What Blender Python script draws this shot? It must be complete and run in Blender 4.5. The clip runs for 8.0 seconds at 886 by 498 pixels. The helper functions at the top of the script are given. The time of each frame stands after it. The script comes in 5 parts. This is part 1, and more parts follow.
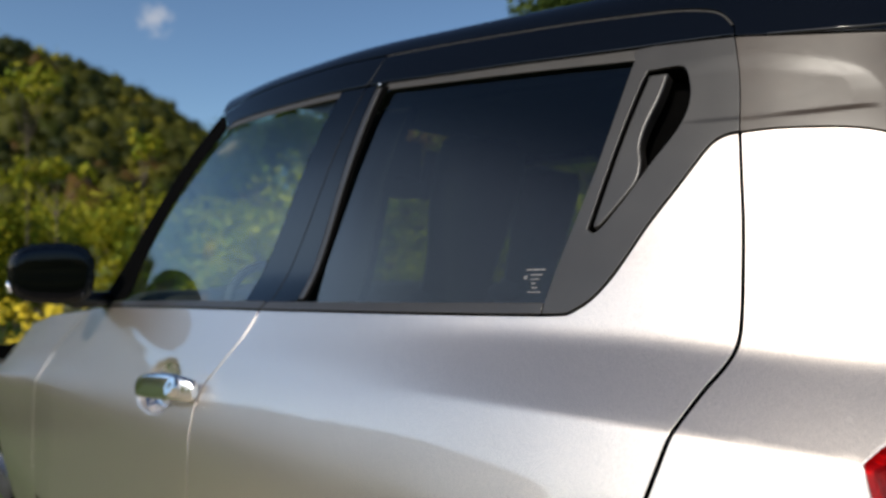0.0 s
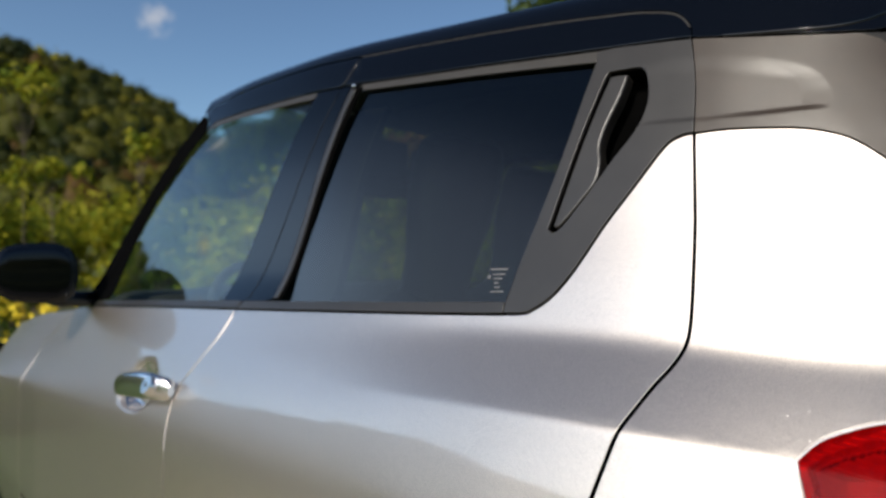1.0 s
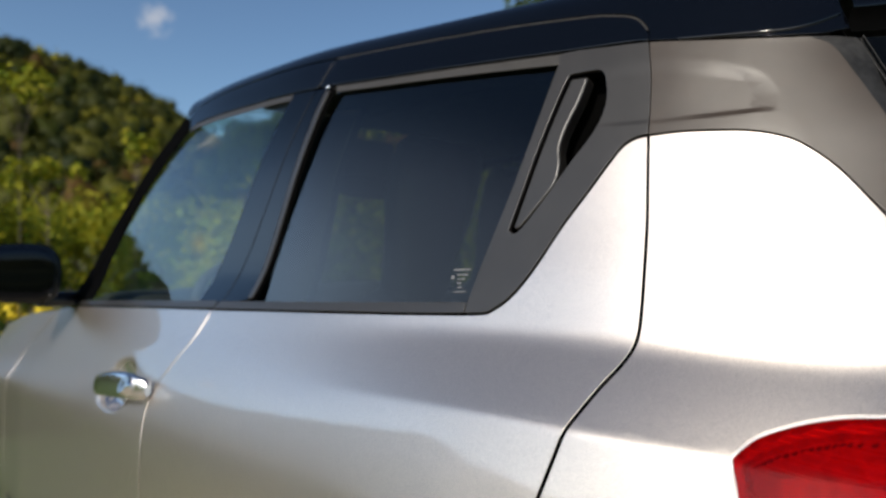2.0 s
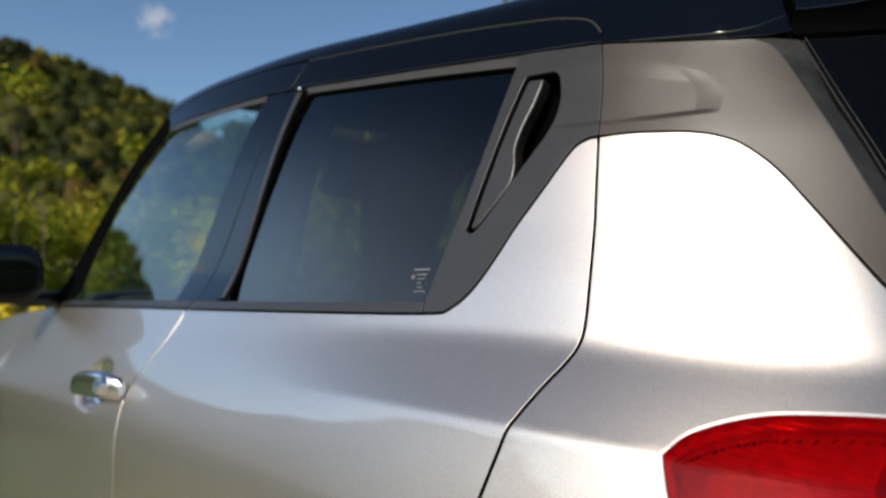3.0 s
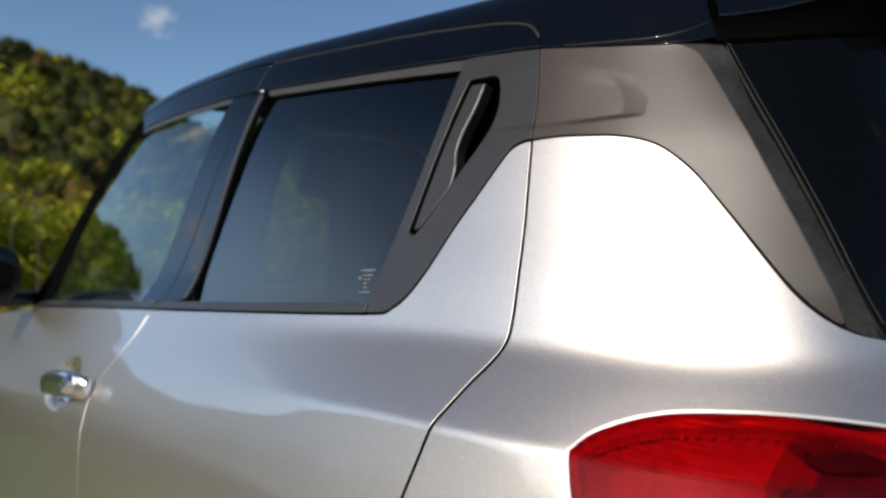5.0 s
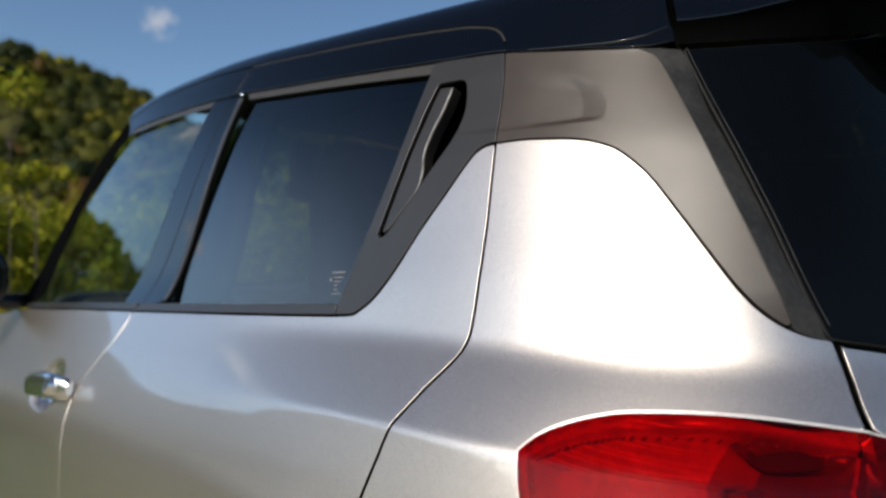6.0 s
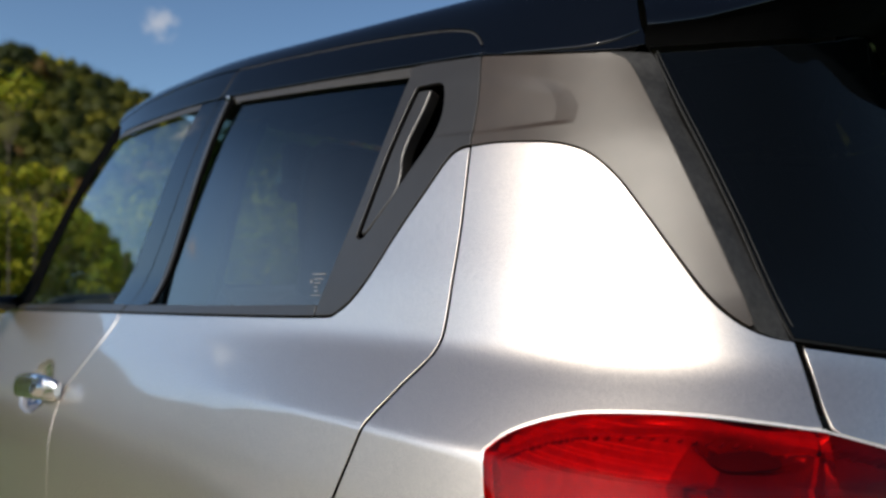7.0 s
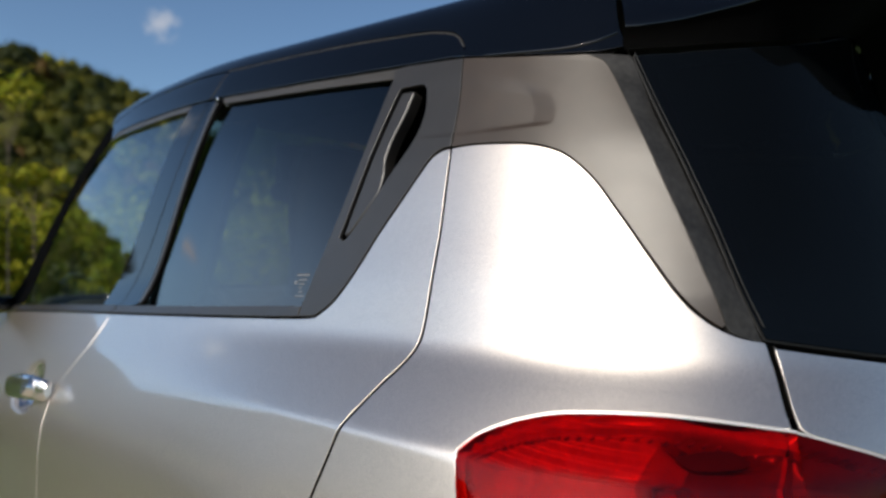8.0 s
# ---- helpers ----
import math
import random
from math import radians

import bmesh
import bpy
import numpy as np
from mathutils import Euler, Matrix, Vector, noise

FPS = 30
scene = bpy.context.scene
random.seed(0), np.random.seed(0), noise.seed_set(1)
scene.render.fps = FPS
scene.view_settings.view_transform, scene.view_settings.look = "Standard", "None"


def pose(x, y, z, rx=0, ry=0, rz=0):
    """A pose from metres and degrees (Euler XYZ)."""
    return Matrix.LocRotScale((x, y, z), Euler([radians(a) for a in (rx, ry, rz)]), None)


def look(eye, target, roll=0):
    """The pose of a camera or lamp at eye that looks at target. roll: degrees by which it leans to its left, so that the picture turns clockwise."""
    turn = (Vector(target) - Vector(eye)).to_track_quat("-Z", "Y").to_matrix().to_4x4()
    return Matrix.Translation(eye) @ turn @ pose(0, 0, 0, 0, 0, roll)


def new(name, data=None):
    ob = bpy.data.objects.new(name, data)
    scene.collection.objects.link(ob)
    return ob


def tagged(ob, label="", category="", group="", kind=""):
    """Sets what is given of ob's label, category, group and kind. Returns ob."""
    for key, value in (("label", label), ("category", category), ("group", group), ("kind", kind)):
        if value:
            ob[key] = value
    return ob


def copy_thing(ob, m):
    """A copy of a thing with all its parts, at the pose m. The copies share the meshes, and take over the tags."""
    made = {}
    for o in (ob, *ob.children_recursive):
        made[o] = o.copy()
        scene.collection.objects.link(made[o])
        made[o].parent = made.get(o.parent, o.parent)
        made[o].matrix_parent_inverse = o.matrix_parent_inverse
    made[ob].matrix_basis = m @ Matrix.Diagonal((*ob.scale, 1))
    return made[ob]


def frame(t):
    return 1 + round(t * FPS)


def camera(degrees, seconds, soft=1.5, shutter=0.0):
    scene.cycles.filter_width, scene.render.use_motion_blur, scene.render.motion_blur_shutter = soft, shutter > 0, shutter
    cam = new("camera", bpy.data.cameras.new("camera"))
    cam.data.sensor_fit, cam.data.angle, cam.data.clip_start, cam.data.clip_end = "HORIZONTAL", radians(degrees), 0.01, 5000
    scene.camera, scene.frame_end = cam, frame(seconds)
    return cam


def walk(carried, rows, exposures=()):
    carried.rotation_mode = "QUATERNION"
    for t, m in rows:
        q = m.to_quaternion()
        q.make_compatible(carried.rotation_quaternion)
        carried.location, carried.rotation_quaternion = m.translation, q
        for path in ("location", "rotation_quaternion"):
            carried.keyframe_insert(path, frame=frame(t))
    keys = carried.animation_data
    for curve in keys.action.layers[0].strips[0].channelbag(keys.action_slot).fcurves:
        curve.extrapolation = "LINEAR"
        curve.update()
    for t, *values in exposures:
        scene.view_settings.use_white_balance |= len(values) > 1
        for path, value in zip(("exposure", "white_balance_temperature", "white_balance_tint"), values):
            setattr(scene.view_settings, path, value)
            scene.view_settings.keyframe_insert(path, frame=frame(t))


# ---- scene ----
cam = camera(70.0, 8.0, soft=2.6)
PATH = [
    (0, (0.289, -1.512, 1.063), (-1.072, -0.046, 1.074), -0.0),
    (0.5, (0.311, -1.497, 1.063), (-1.05, -0.031, 1.074), -0.0),
    (1, (0.335, -1.481, 1.063), (-1.026, -0.016, 1.073), -0.0),
    (1.5, (0.357, -1.467, 1.064), (-1.004, -0.002, 1.074), -0.0),
    (3, (0.435, -1.416, 1.064), (-0.927, 0.048, 1.074), -0.1),
    (3.5, (0.456, -1.402, 1.065), (-0.908, 0.061, 1.075), -0.1),
    (4, (0.474, -1.391, 1.065), (-0.891, 0.072, 1.075), -0.2),
    (4.5, (0.489, -1.381, 1.065), (-0.876, 0.082, 1.075), -0.1),
    (6, (0.551, -1.34, 1.066), (-0.818, 0.118, 1.082), -0.1),
    (6.5, (0.566, -1.331, 1.067), (-0.805, 0.125, 1.086), -0.2),
    (7, (0.581, -1.322, 1.067), (-0.79, 0.134, 1.086), -0.2),
    (7.5, (0.592, -1.314, 1.067), (-0.779, 0.142, 1.087), -0.2),
    (8, (0.604, -1.306, 1.068), (-0.769, 0.147, 1.088), -0.2),
]
walk(cam, [(t, look(eye, target, roll)) for t, eye, target, roll in PATH])
cam.data.dof.use_dof = True
cam.data.dof.focus_distance = 0.78
cam.data.dof.aperture_fstop = 3.2

# ---- world and sun ----
SUN_ELEV, SUN_AZ = 37.0, 11.0           # azimuth: degrees from the car's left side towards its rear
sun_dir = Vector((math.sin(radians(SUN_AZ)) * math.cos(radians(SUN_ELEV)), -math.cos(radians(SUN_AZ)) * math.cos(radians(SUN_ELEV)), math.sin(radians(SUN_ELEV))))
world = bpy.data.worlds.new("sky")
scene.world = world
world.use_nodes = True
wn = world.node_tree.nodes
wl = world.node_tree.links
sky = wn.new("ShaderNodeTexSky")
sky.sky_type = "NISHITA"
sky.sun_disc = False
sky.sun_elevation = radians(SUN_ELEV)
sky.sun_rotation = math.atan2(sun_dir.x, sun_dir.y)
sky.altitude, sky.air_density, sky.dust_density, sky.ozone_density = 200, 1.0, 0.4, 1.5
# unseen thin clouds low in the sky, added to brighten the car's left side
tc = wn.new("ShaderNodeTexCoord")
sep = wn.new("ShaderNodeSeparateXYZ")
cl = wn.new("ShaderNodeTexNoise")
cl.inputs["Scale"].default_value, cl.inputs["Detail"].default_value, cl.inputs["Roughness"].default_value = 3.4, 8.0, 0.6
cr = wn.new("ShaderNodeValToRGB")
cr.color_ramp.elements[0].position, cr.color_ramp.elements[1].position = 0.28, 0.62
cr.color_ramp.elements[1].color = (0.75, 0.75, 0.75, 1)
mixc = wn.new("ShaderNodeMixRGB")
mixc.inputs["Color2"].default_value = (11.2, 11.5, 11.8, 1)
wl.new(tc.outputs["Generated"], cl.inputs["Vector"])
wl.new(cl.outputs["Fac"], cr.inputs["Fac"])
half, hr, hm = wn.new("ShaderNodeVectorMath"), wn.new("ShaderNodeMapRange"), wn.new("ShaderNodeMath")
half.operation, hm.operation = "DOT_PRODUCT", "MULTIPLY"
half.inputs[1].default_value = (-0.45, -0.87, 0.0)
hr.interpolation_type = "SMOOTHSTEP"
hr.inputs["From Min"].default_value, hr.inputs["From Max"].default_value = 0.55, 0.98
wl.new(tc.outputs["Generated"], half.inputs[0])
wl.new(half.outputs["Value"], hr.inputs["Value"])
# they lie low over the horizon
up, low = wn.new("ShaderNodeMapRange"), wn.new("ShaderNodeMath")
low.operation = "MULTIPLY"
up.interpolation_type = "SMOOTHSTEP"
up.inputs["From Min"].default_value, up.inputs["From Max"].default_value = 0.06, 0.24
up.inputs["To Min"].default_value, up.inputs["To Max"].default_value = 1.0, 0.0
wl.new(tc.outputs["Generated"], sep.inputs["Vector"])
wl.new(sep.outputs["Z"], up.inputs["Value"])
wl.new(hr.outputs["Result"], low.inputs[0])
wl.new(up.outputs["Result"], low.inputs[1])
wl.new(low.outputs["Value"], hm.inputs[0])
wl.new(cr.outputs["Color"], hm.inputs[1])
wl.new(hm.outputs["Value"], mixc.inputs["Fac"])
tint = wn.new("ShaderNodeMixRGB")
tint.blend_type = "MULTIPLY"
tint.inputs["Fac"].default_value = 1.0
tint.inputs["Color2"].default_value = (0.88, 1.0, 1.08, 1)
wl.new(sky.outputs["Color"], tint.inputs["Color1"])
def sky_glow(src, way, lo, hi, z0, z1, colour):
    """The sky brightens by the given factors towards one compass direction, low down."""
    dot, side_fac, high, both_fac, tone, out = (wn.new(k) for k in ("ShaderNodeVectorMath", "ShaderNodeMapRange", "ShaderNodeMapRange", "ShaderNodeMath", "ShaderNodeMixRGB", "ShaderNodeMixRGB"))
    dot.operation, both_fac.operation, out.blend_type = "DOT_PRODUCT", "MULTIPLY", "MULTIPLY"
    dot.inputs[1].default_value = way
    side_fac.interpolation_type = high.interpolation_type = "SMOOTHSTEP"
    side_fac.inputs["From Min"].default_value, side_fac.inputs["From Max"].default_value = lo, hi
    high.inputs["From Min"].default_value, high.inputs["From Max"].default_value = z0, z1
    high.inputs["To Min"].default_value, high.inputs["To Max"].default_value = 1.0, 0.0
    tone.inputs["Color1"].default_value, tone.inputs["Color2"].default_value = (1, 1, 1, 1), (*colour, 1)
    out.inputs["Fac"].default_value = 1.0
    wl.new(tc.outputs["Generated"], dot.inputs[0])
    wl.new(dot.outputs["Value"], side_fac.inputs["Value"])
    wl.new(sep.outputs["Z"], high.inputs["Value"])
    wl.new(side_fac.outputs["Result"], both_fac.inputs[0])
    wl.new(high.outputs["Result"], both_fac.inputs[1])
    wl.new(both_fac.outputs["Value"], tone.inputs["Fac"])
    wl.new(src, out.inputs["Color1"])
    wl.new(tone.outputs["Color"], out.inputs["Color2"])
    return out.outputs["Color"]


# glow added to the unseen sky left and ahead; overhead dimmed, for the paint's reflections
left_glow = sky_glow(tint.outputs["Color"], (-0.20, -0.98, 0.0), 0.51, 0.86, 0.48, 0.74, (4.0, 2.85, 2.15))
ahead_glow = sky_glow(left_glow, (-0.951, -0.309, 0.0), 0.82, 0.985, 0.30, 0.56, (2.1, 2.15, 2.2))
wl.new(sky_glow(ahead_glow, (0.0, 0.0, 1.0), 0.42, 0.70, 2.0, 3.0, (0.58, 0.58, 0.62)), mixc.inputs["Color1"])
# small puffs of cloud over the hills
sky_out = mixc.outputs["Color"]
for puff_dir, size, glare in (((-0.8747, 0.3626, 0.3208), 1.0, (5.0, 5.3, 6.0, 1)), ((-0.885, -0.245, 0.396), 1.7, (10.0, 10.3, 10.8, 1)), ((-0.893, -0.395, 0.214), 0.6, (12.0, 10.8, 10.5, 1))):
    vd, pn, ad, pr, mixp = (wn.new(k) for k in ("ShaderNodeVectorMath", "ShaderNodeTexNoise", "ShaderNodeMath", "ShaderNodeValToRGB", "ShaderNodeMixRGB"))
    vd.operation, ad.operation = "DISTANCE", "MULTIPLY_ADD"
    vd.inputs[1].default_value = Vector(puff_dir).normalized()
    pn.inputs["Scale"].default_value, pn.inputs["Detail"].default_value = 55 / size, 5
    ad.inputs[1].default_value = 0.05 * size
    pr.color_ramp.elements[0].position, pr.color_ramp.elements[1].position = 0.026 * size, 0.048 * size
    pr.color_ramp.elements[0].color, pr.color_ramp.elements[1].color = (0.8, 0.8, 0.8, 1), (0, 0, 0, 1)
    mixp.inputs["Color2"].default_value = glare
    wl.new(tc.outputs["Generated"], vd.inputs[0])
    wl.new(tc.outputs["Generated"], pn.inputs["Vector"])
    wl.new(pn.outputs["Fac"], ad.inputs[0])
    wl.new(vd.outputs["Value"], ad.inputs[2])
    wl.new(ad.outputs["Value"], pr.inputs["Fac"])
    wl.new(pr.outputs["Color"], mixp.inputs["Fac"])
    wl.new(sky_out, mixp.inputs["Color1"])
    sky_out = mixp.outputs["Color"]
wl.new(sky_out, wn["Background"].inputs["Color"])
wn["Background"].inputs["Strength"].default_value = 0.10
sun = new("sun", bpy.data.lights.new("sun", "SUN"))
sun.data.energy, sun.data.angle, sun.data.color = 4.3, radians(0.53), (1.0, 0.93, 0.82)
sun.matrix_world = look(sun_dir * 50, (0, 0, 0))
scene.view_settings.exposure = 0.0


# ---- materials ----
def material(name, colour, rough=0.5, metal=0.0, coat=0.0, spec=0.5, grain=0.0, grain_scale=60.0, bump=0.0, bump_scale=300.0, rough_var=0.0, vary=0.0, sheen=0.0):
    """A procedural surface: base colour with grain at two scales, uneven gloss and fine relief."""
    m = bpy.data.materials.new(name)
    m.use_nodes = True
    n, l = m.node_tree.nodes, m.node_tree.links
    p = n["Principled BSDF"]
    p.inputs["Base Color"].default_value = (*colour, 1)
    p.inputs["Roughness"].default_value, p.inputs["Metallic"].default_value = rough, metal
    p.inputs["Coat Weight"].default_value, p.inputs["Coat Roughness"].default_value = coat, 0.02
    p.inputs["Specular IOR Level"].default_value = spec
    p.inputs["Sheen Weight"].default_value = sheen
    co = n.new("ShaderNodeTexCoord")
    if grain or vary:
        big, fine = n.new("ShaderNodeTexNoise"), n.new("ShaderNodeTexNoise")
        big.inputs["Scale"].default_value, big.inputs["Detail"].default_value = grain_scale / 9, 4
        fine.inputs["Scale"].default_value, fine.inputs["Detail"].default_value = grain_scale, 6
        add = n.new("ShaderNodeMath")
        add.operation = "ADD"
        mr = n.new("ShaderNodeMapRange")
        mr.inputs["From Min"].default_value, mr.inputs["From Max"].default_value = 0.7, 1.3
        mr.inputs["To Min"].default_value, mr.inputs["To Max"].default_value = 1 - grain, 1 + grain
        mul = n.new("ShaderNodeMixRGB")
        mul.blend_type = "MULTIPLY"
        mul.inputs["Fac"].default_value = 1.0
        mul.inputs["Color1"].default_value = (*colour, 1)
        for t in (big, fine):
            l.new(co.outputs["Object"], t.inputs["Vector"])
        l.new(big.outputs["Fac"], add.inputs[0])
        l.new(fine.outputs["Fac"], add.inputs[1])
        l.new(add.outputs[0], mr.inputs["Value"])
        l.new(mr.outputs["Result"], mul.inputs["Color2"])
        out = mul.outputs["Color"]
        if vary:
            oi, hs, mv = n.new("ShaderNodeObjectInfo"), n.new("ShaderNodeHueSaturation"), n.new("ShaderNodeMapRange")
            mv.inputs["To Min"].default_value, mv.inputs["To Max"].default_value = 1 - vary, 1 + vary
            l.new(oi.outputs["Random"], mv.inputs["Value"])
            l.new(mv.outputs["Result"], hs.inputs["Value"])
            l.new(out, hs.inputs["Color"])
            out = hs.outputs["Color"]
        l.new(out, p.inputs["Base Color"])
    if rough_var:
        rn, rm = n.new("ShaderNodeTexNoise"), n.new("ShaderNodeMapRange")
        rn.inputs["Scale"].default_value, rn.inputs["Detail"].default_value = 14, 6
        rm.inputs["To Min"].default_value, rm.inputs["To Max"].default_value = max(0.02, rough - rough_var), rough + rough_var
        l.new(co.outputs["Object"], rn.inputs["Vector"])
        l.new(rn.outputs["Fac"], rm.inputs["Value"])
        l.new(rm.outputs["Result"], p.inputs["Roughness"])
    if bump:
        bn, bm_ = n.new("ShaderNodeTexNoise"), n.new("ShaderNodeBump")
        bn.inputs["Scale"].default_value, bn.inputs["Detail"].default_value = bump_scale, 3
        bm_.inputs["Strength"].default_value, bm_.inputs["Distance"].default_value = bump, 0.002
        l.new(co.outputs["Object"], bn.inputs["Vector"])
        l.new(bn.outputs["Fac"], bm_.inputs["Height"])
        l.new(bm_.outputs["Normal"], p.inputs["Normal"])
    return m


def metallic_paint(name, colour, rough):
    """Metallic car paint: a bed of tilted flakes under a glossy clear coat with a little dust."""
    m = bpy.data.materials.new(name)
    m.use_nodes = True
    n, l = m.node_tree.nodes, m.node_tree.links
    n.remove(n["Principled BSDF"])
    co, vo = n.new("ShaderNodeTexCoord"), n.new("ShaderNodeTexVoronoi")
    vo.inputs["Scale"].default_value = 2400
    sepc, mr, mul = n.new("ShaderNodeSeparateColor"), n.new("ShaderNodeMapRange"), n.new("ShaderNodeMixRGB")
    mr.inputs["To Min"].default_value, mr.inputs["To Max"].default_value = 0.70, 1.26
    mul.blend_type = "MULTIPLY"
    mul.inputs["Fac"].default_value = 1.0
    mul.inputs["Color1"].default_value = (*colour, 1)
    l.new(co.outputs["Object"], vo.inputs["Vector"])
    l.new(vo.outputs["Color"], sepc.inputs["Color"])
    l.new(sepc.outputs["Red"], mr.inputs["Value"])
    l.new(mr.outputs["Result"], mul.inputs["Color2"])
    # flakes lie at slightly different angles
    sub, sc, geo, addn, nrm = n.new("ShaderNodeVectorMath"), n.new("ShaderNodeVectorMath"), n.new("ShaderNodeNewGeometry"), n.new("ShaderNodeVectorMath"), n.new("ShaderNodeVectorMath")
    sub.operation, sc.operation, addn.operation, nrm.operation = "SUBTRACT", "SCALE", "ADD", "NORMALIZE"
    sub.inputs[1].default_value = (0.5, 0.5, 0.5)
    sc.inputs["Scale"].default_value = 0.08
    l.new(vo.outputs["Color"], sub.inputs[0])
    l.new(sub.outputs["Vector"], sc.inputs[0])
    l.new(sc.outputs["Vector"], addn.inputs[0])
    l.new(geo.outputs["Normal"], addn.inputs[1])
    l.new(addn.outputs["Vector"], nrm.inputs[0])
    flake, body, bed = n.new("ShaderNodeBsdfGlossy"), n.new("ShaderNodeBsdfDiffuse"), n.new("ShaderNodeMixShader")
    flake.distribution = "BECKMANN"
    flake.inputs["Roughness"].default_value = rough
    bed.inputs["Fac"].default_value = 0.05
    l.new(mul.outputs["Color"], flake.inputs["Color"])
    l.new(mul.outputs["Color"], body.inputs["Color"])
    l.new(nrm.outputs["Vector"], flake.inputs["Normal"])
    wide, both = n.new("ShaderNodeBsdfGlossy"), n.new("ShaderNodeMixShader")
    wide.inputs["Roughness"].default_value = 0.54
    both.inputs["Fac"].default_value = 0.235
    l.new(mul.outputs["Color"], wide.inputs["Color"])
    l.new(flake.outputs["BSDF"], both.inputs[1])
    l.new(wide.outputs["BSDF"], both.inputs[2])
    # a few large flakes catch the sun one by one
    vb, sb, ns, na, nn, spark, pick, tip = (n.new(k) for k in ("ShaderNodeTexVoronoi", "ShaderNodeVectorMath", "ShaderNodeVectorMath", "ShaderNodeVectorMath", "ShaderNodeVectorMath", "ShaderNodeBsdfGlossy", "ShaderNodeMapRange", "ShaderNodeMixShader"))
    vb.inputs["Scale"].default_value = 1250
    sb.operation, ns.operation, na.operation, nn.operation = "SUBTRACT", "SCALE", "ADD", "NORMALIZE"
    sb.inputs[1].default_value = (0.5, 0.5, 0.5)
    ns.inputs["Scale"].default_value = 0.9
    pick.inputs["From Min"].default_value, pick.inputs["From Max"].default_value = 0.34, 0.24
    pick.inputs["To Min"].default_value, pick.inputs["To Max"].default_value = 0.0, 0.14
    spark.inputs["Roughness"].default_value = 0.27
    spark.inputs["Color"].default_value = (0.9, 0.9, 0.88, 1)
    l.new(co.outputs["Object"], vb.inputs["Vector"])
    l.new(vb.outputs["Color"], sb.inputs[0])
    l.new(sb.outputs["Vector"], ns.inputs[0])
    l.new(ns.outputs["Vector"], na.inputs[0])
    l.new(geo.outputs["Normal"], na.inputs[1])
    l.new(na.outputs["Vector"], nn.inputs[0])
    l.new(nn.outputs["Vector"], spark.inputs["Normal"])
    l.new(vb.outputs["Distance"], pick.inputs["Value"])
    l.new(pick.outputs["Result"], tip.inputs["Fac"])
    l.new(both.outputs["Shader"], tip.inputs[1])
    l.new(spark.outputs["BSDF"], tip.inputs[2])
    l.new(tip.outputs["Shader"], bed.inputs[1])
    l.new(body.outputs["BSDF"], bed.inputs[2])
    # clear coat: faint orange peel, dusty here and there
    cn, cb = n.new("ShaderNodeTexNoise"), n.new("ShaderNodeBump")
    cn.inputs["Scale"].default_value = 130
    cb.inputs["Strength"].default_value, cb.inputs["Distance"].default_value = 0.02, 0.001
    dn, dm = n.new("ShaderNodeTexNoise"), n.new("ShaderNodeMapRange")
    dn.inputs["Scale"].default_value, dn.inputs["Detail"].default_value = 260, 4
    dm.inputs["From Min"].default_value, dm.inputs["From Max"].default_value = 0.5, 0.8
    dm.inputs["To Min"].default_value, dm.inputs["To Max"].default_value = 0.012, 0.05
    coat, fr, mx = n.new("ShaderNodeBsdfGlossy"), n.new("ShaderNodeFresnel"), n.new("ShaderNodeMixShader")
    fr.inputs["IOR"].default_value = 2.05
    l.new(co.outputs["Object"], cn.inputs["Vector"])
    l.new(cn.outputs["Fac"], cb.inputs["Height"])
    l.new(cb.outputs["Normal"], coat.inputs["Normal"])
    l.new(cb.outputs["Normal"], fr.inputs["Normal"])
    l.new(co.outputs["Object"], dn.inputs["Vector"])
    l.new(dn.outputs["Fac"], dm.inputs["Value"])
    l.new(dm.outputs["Result"], coat.inputs["Roughness"])
    l.new(fr.outputs["Fac"], mx.inputs["Fac"])
    l.new(bed.outputs["Shader"], mx.inputs[1])
    l.new(coat.outputs["BSDF"], mx.inputs[2])
    l.new(mx.outputs["Shader"], n["Material Output"].inputs["Surface"])
    return m


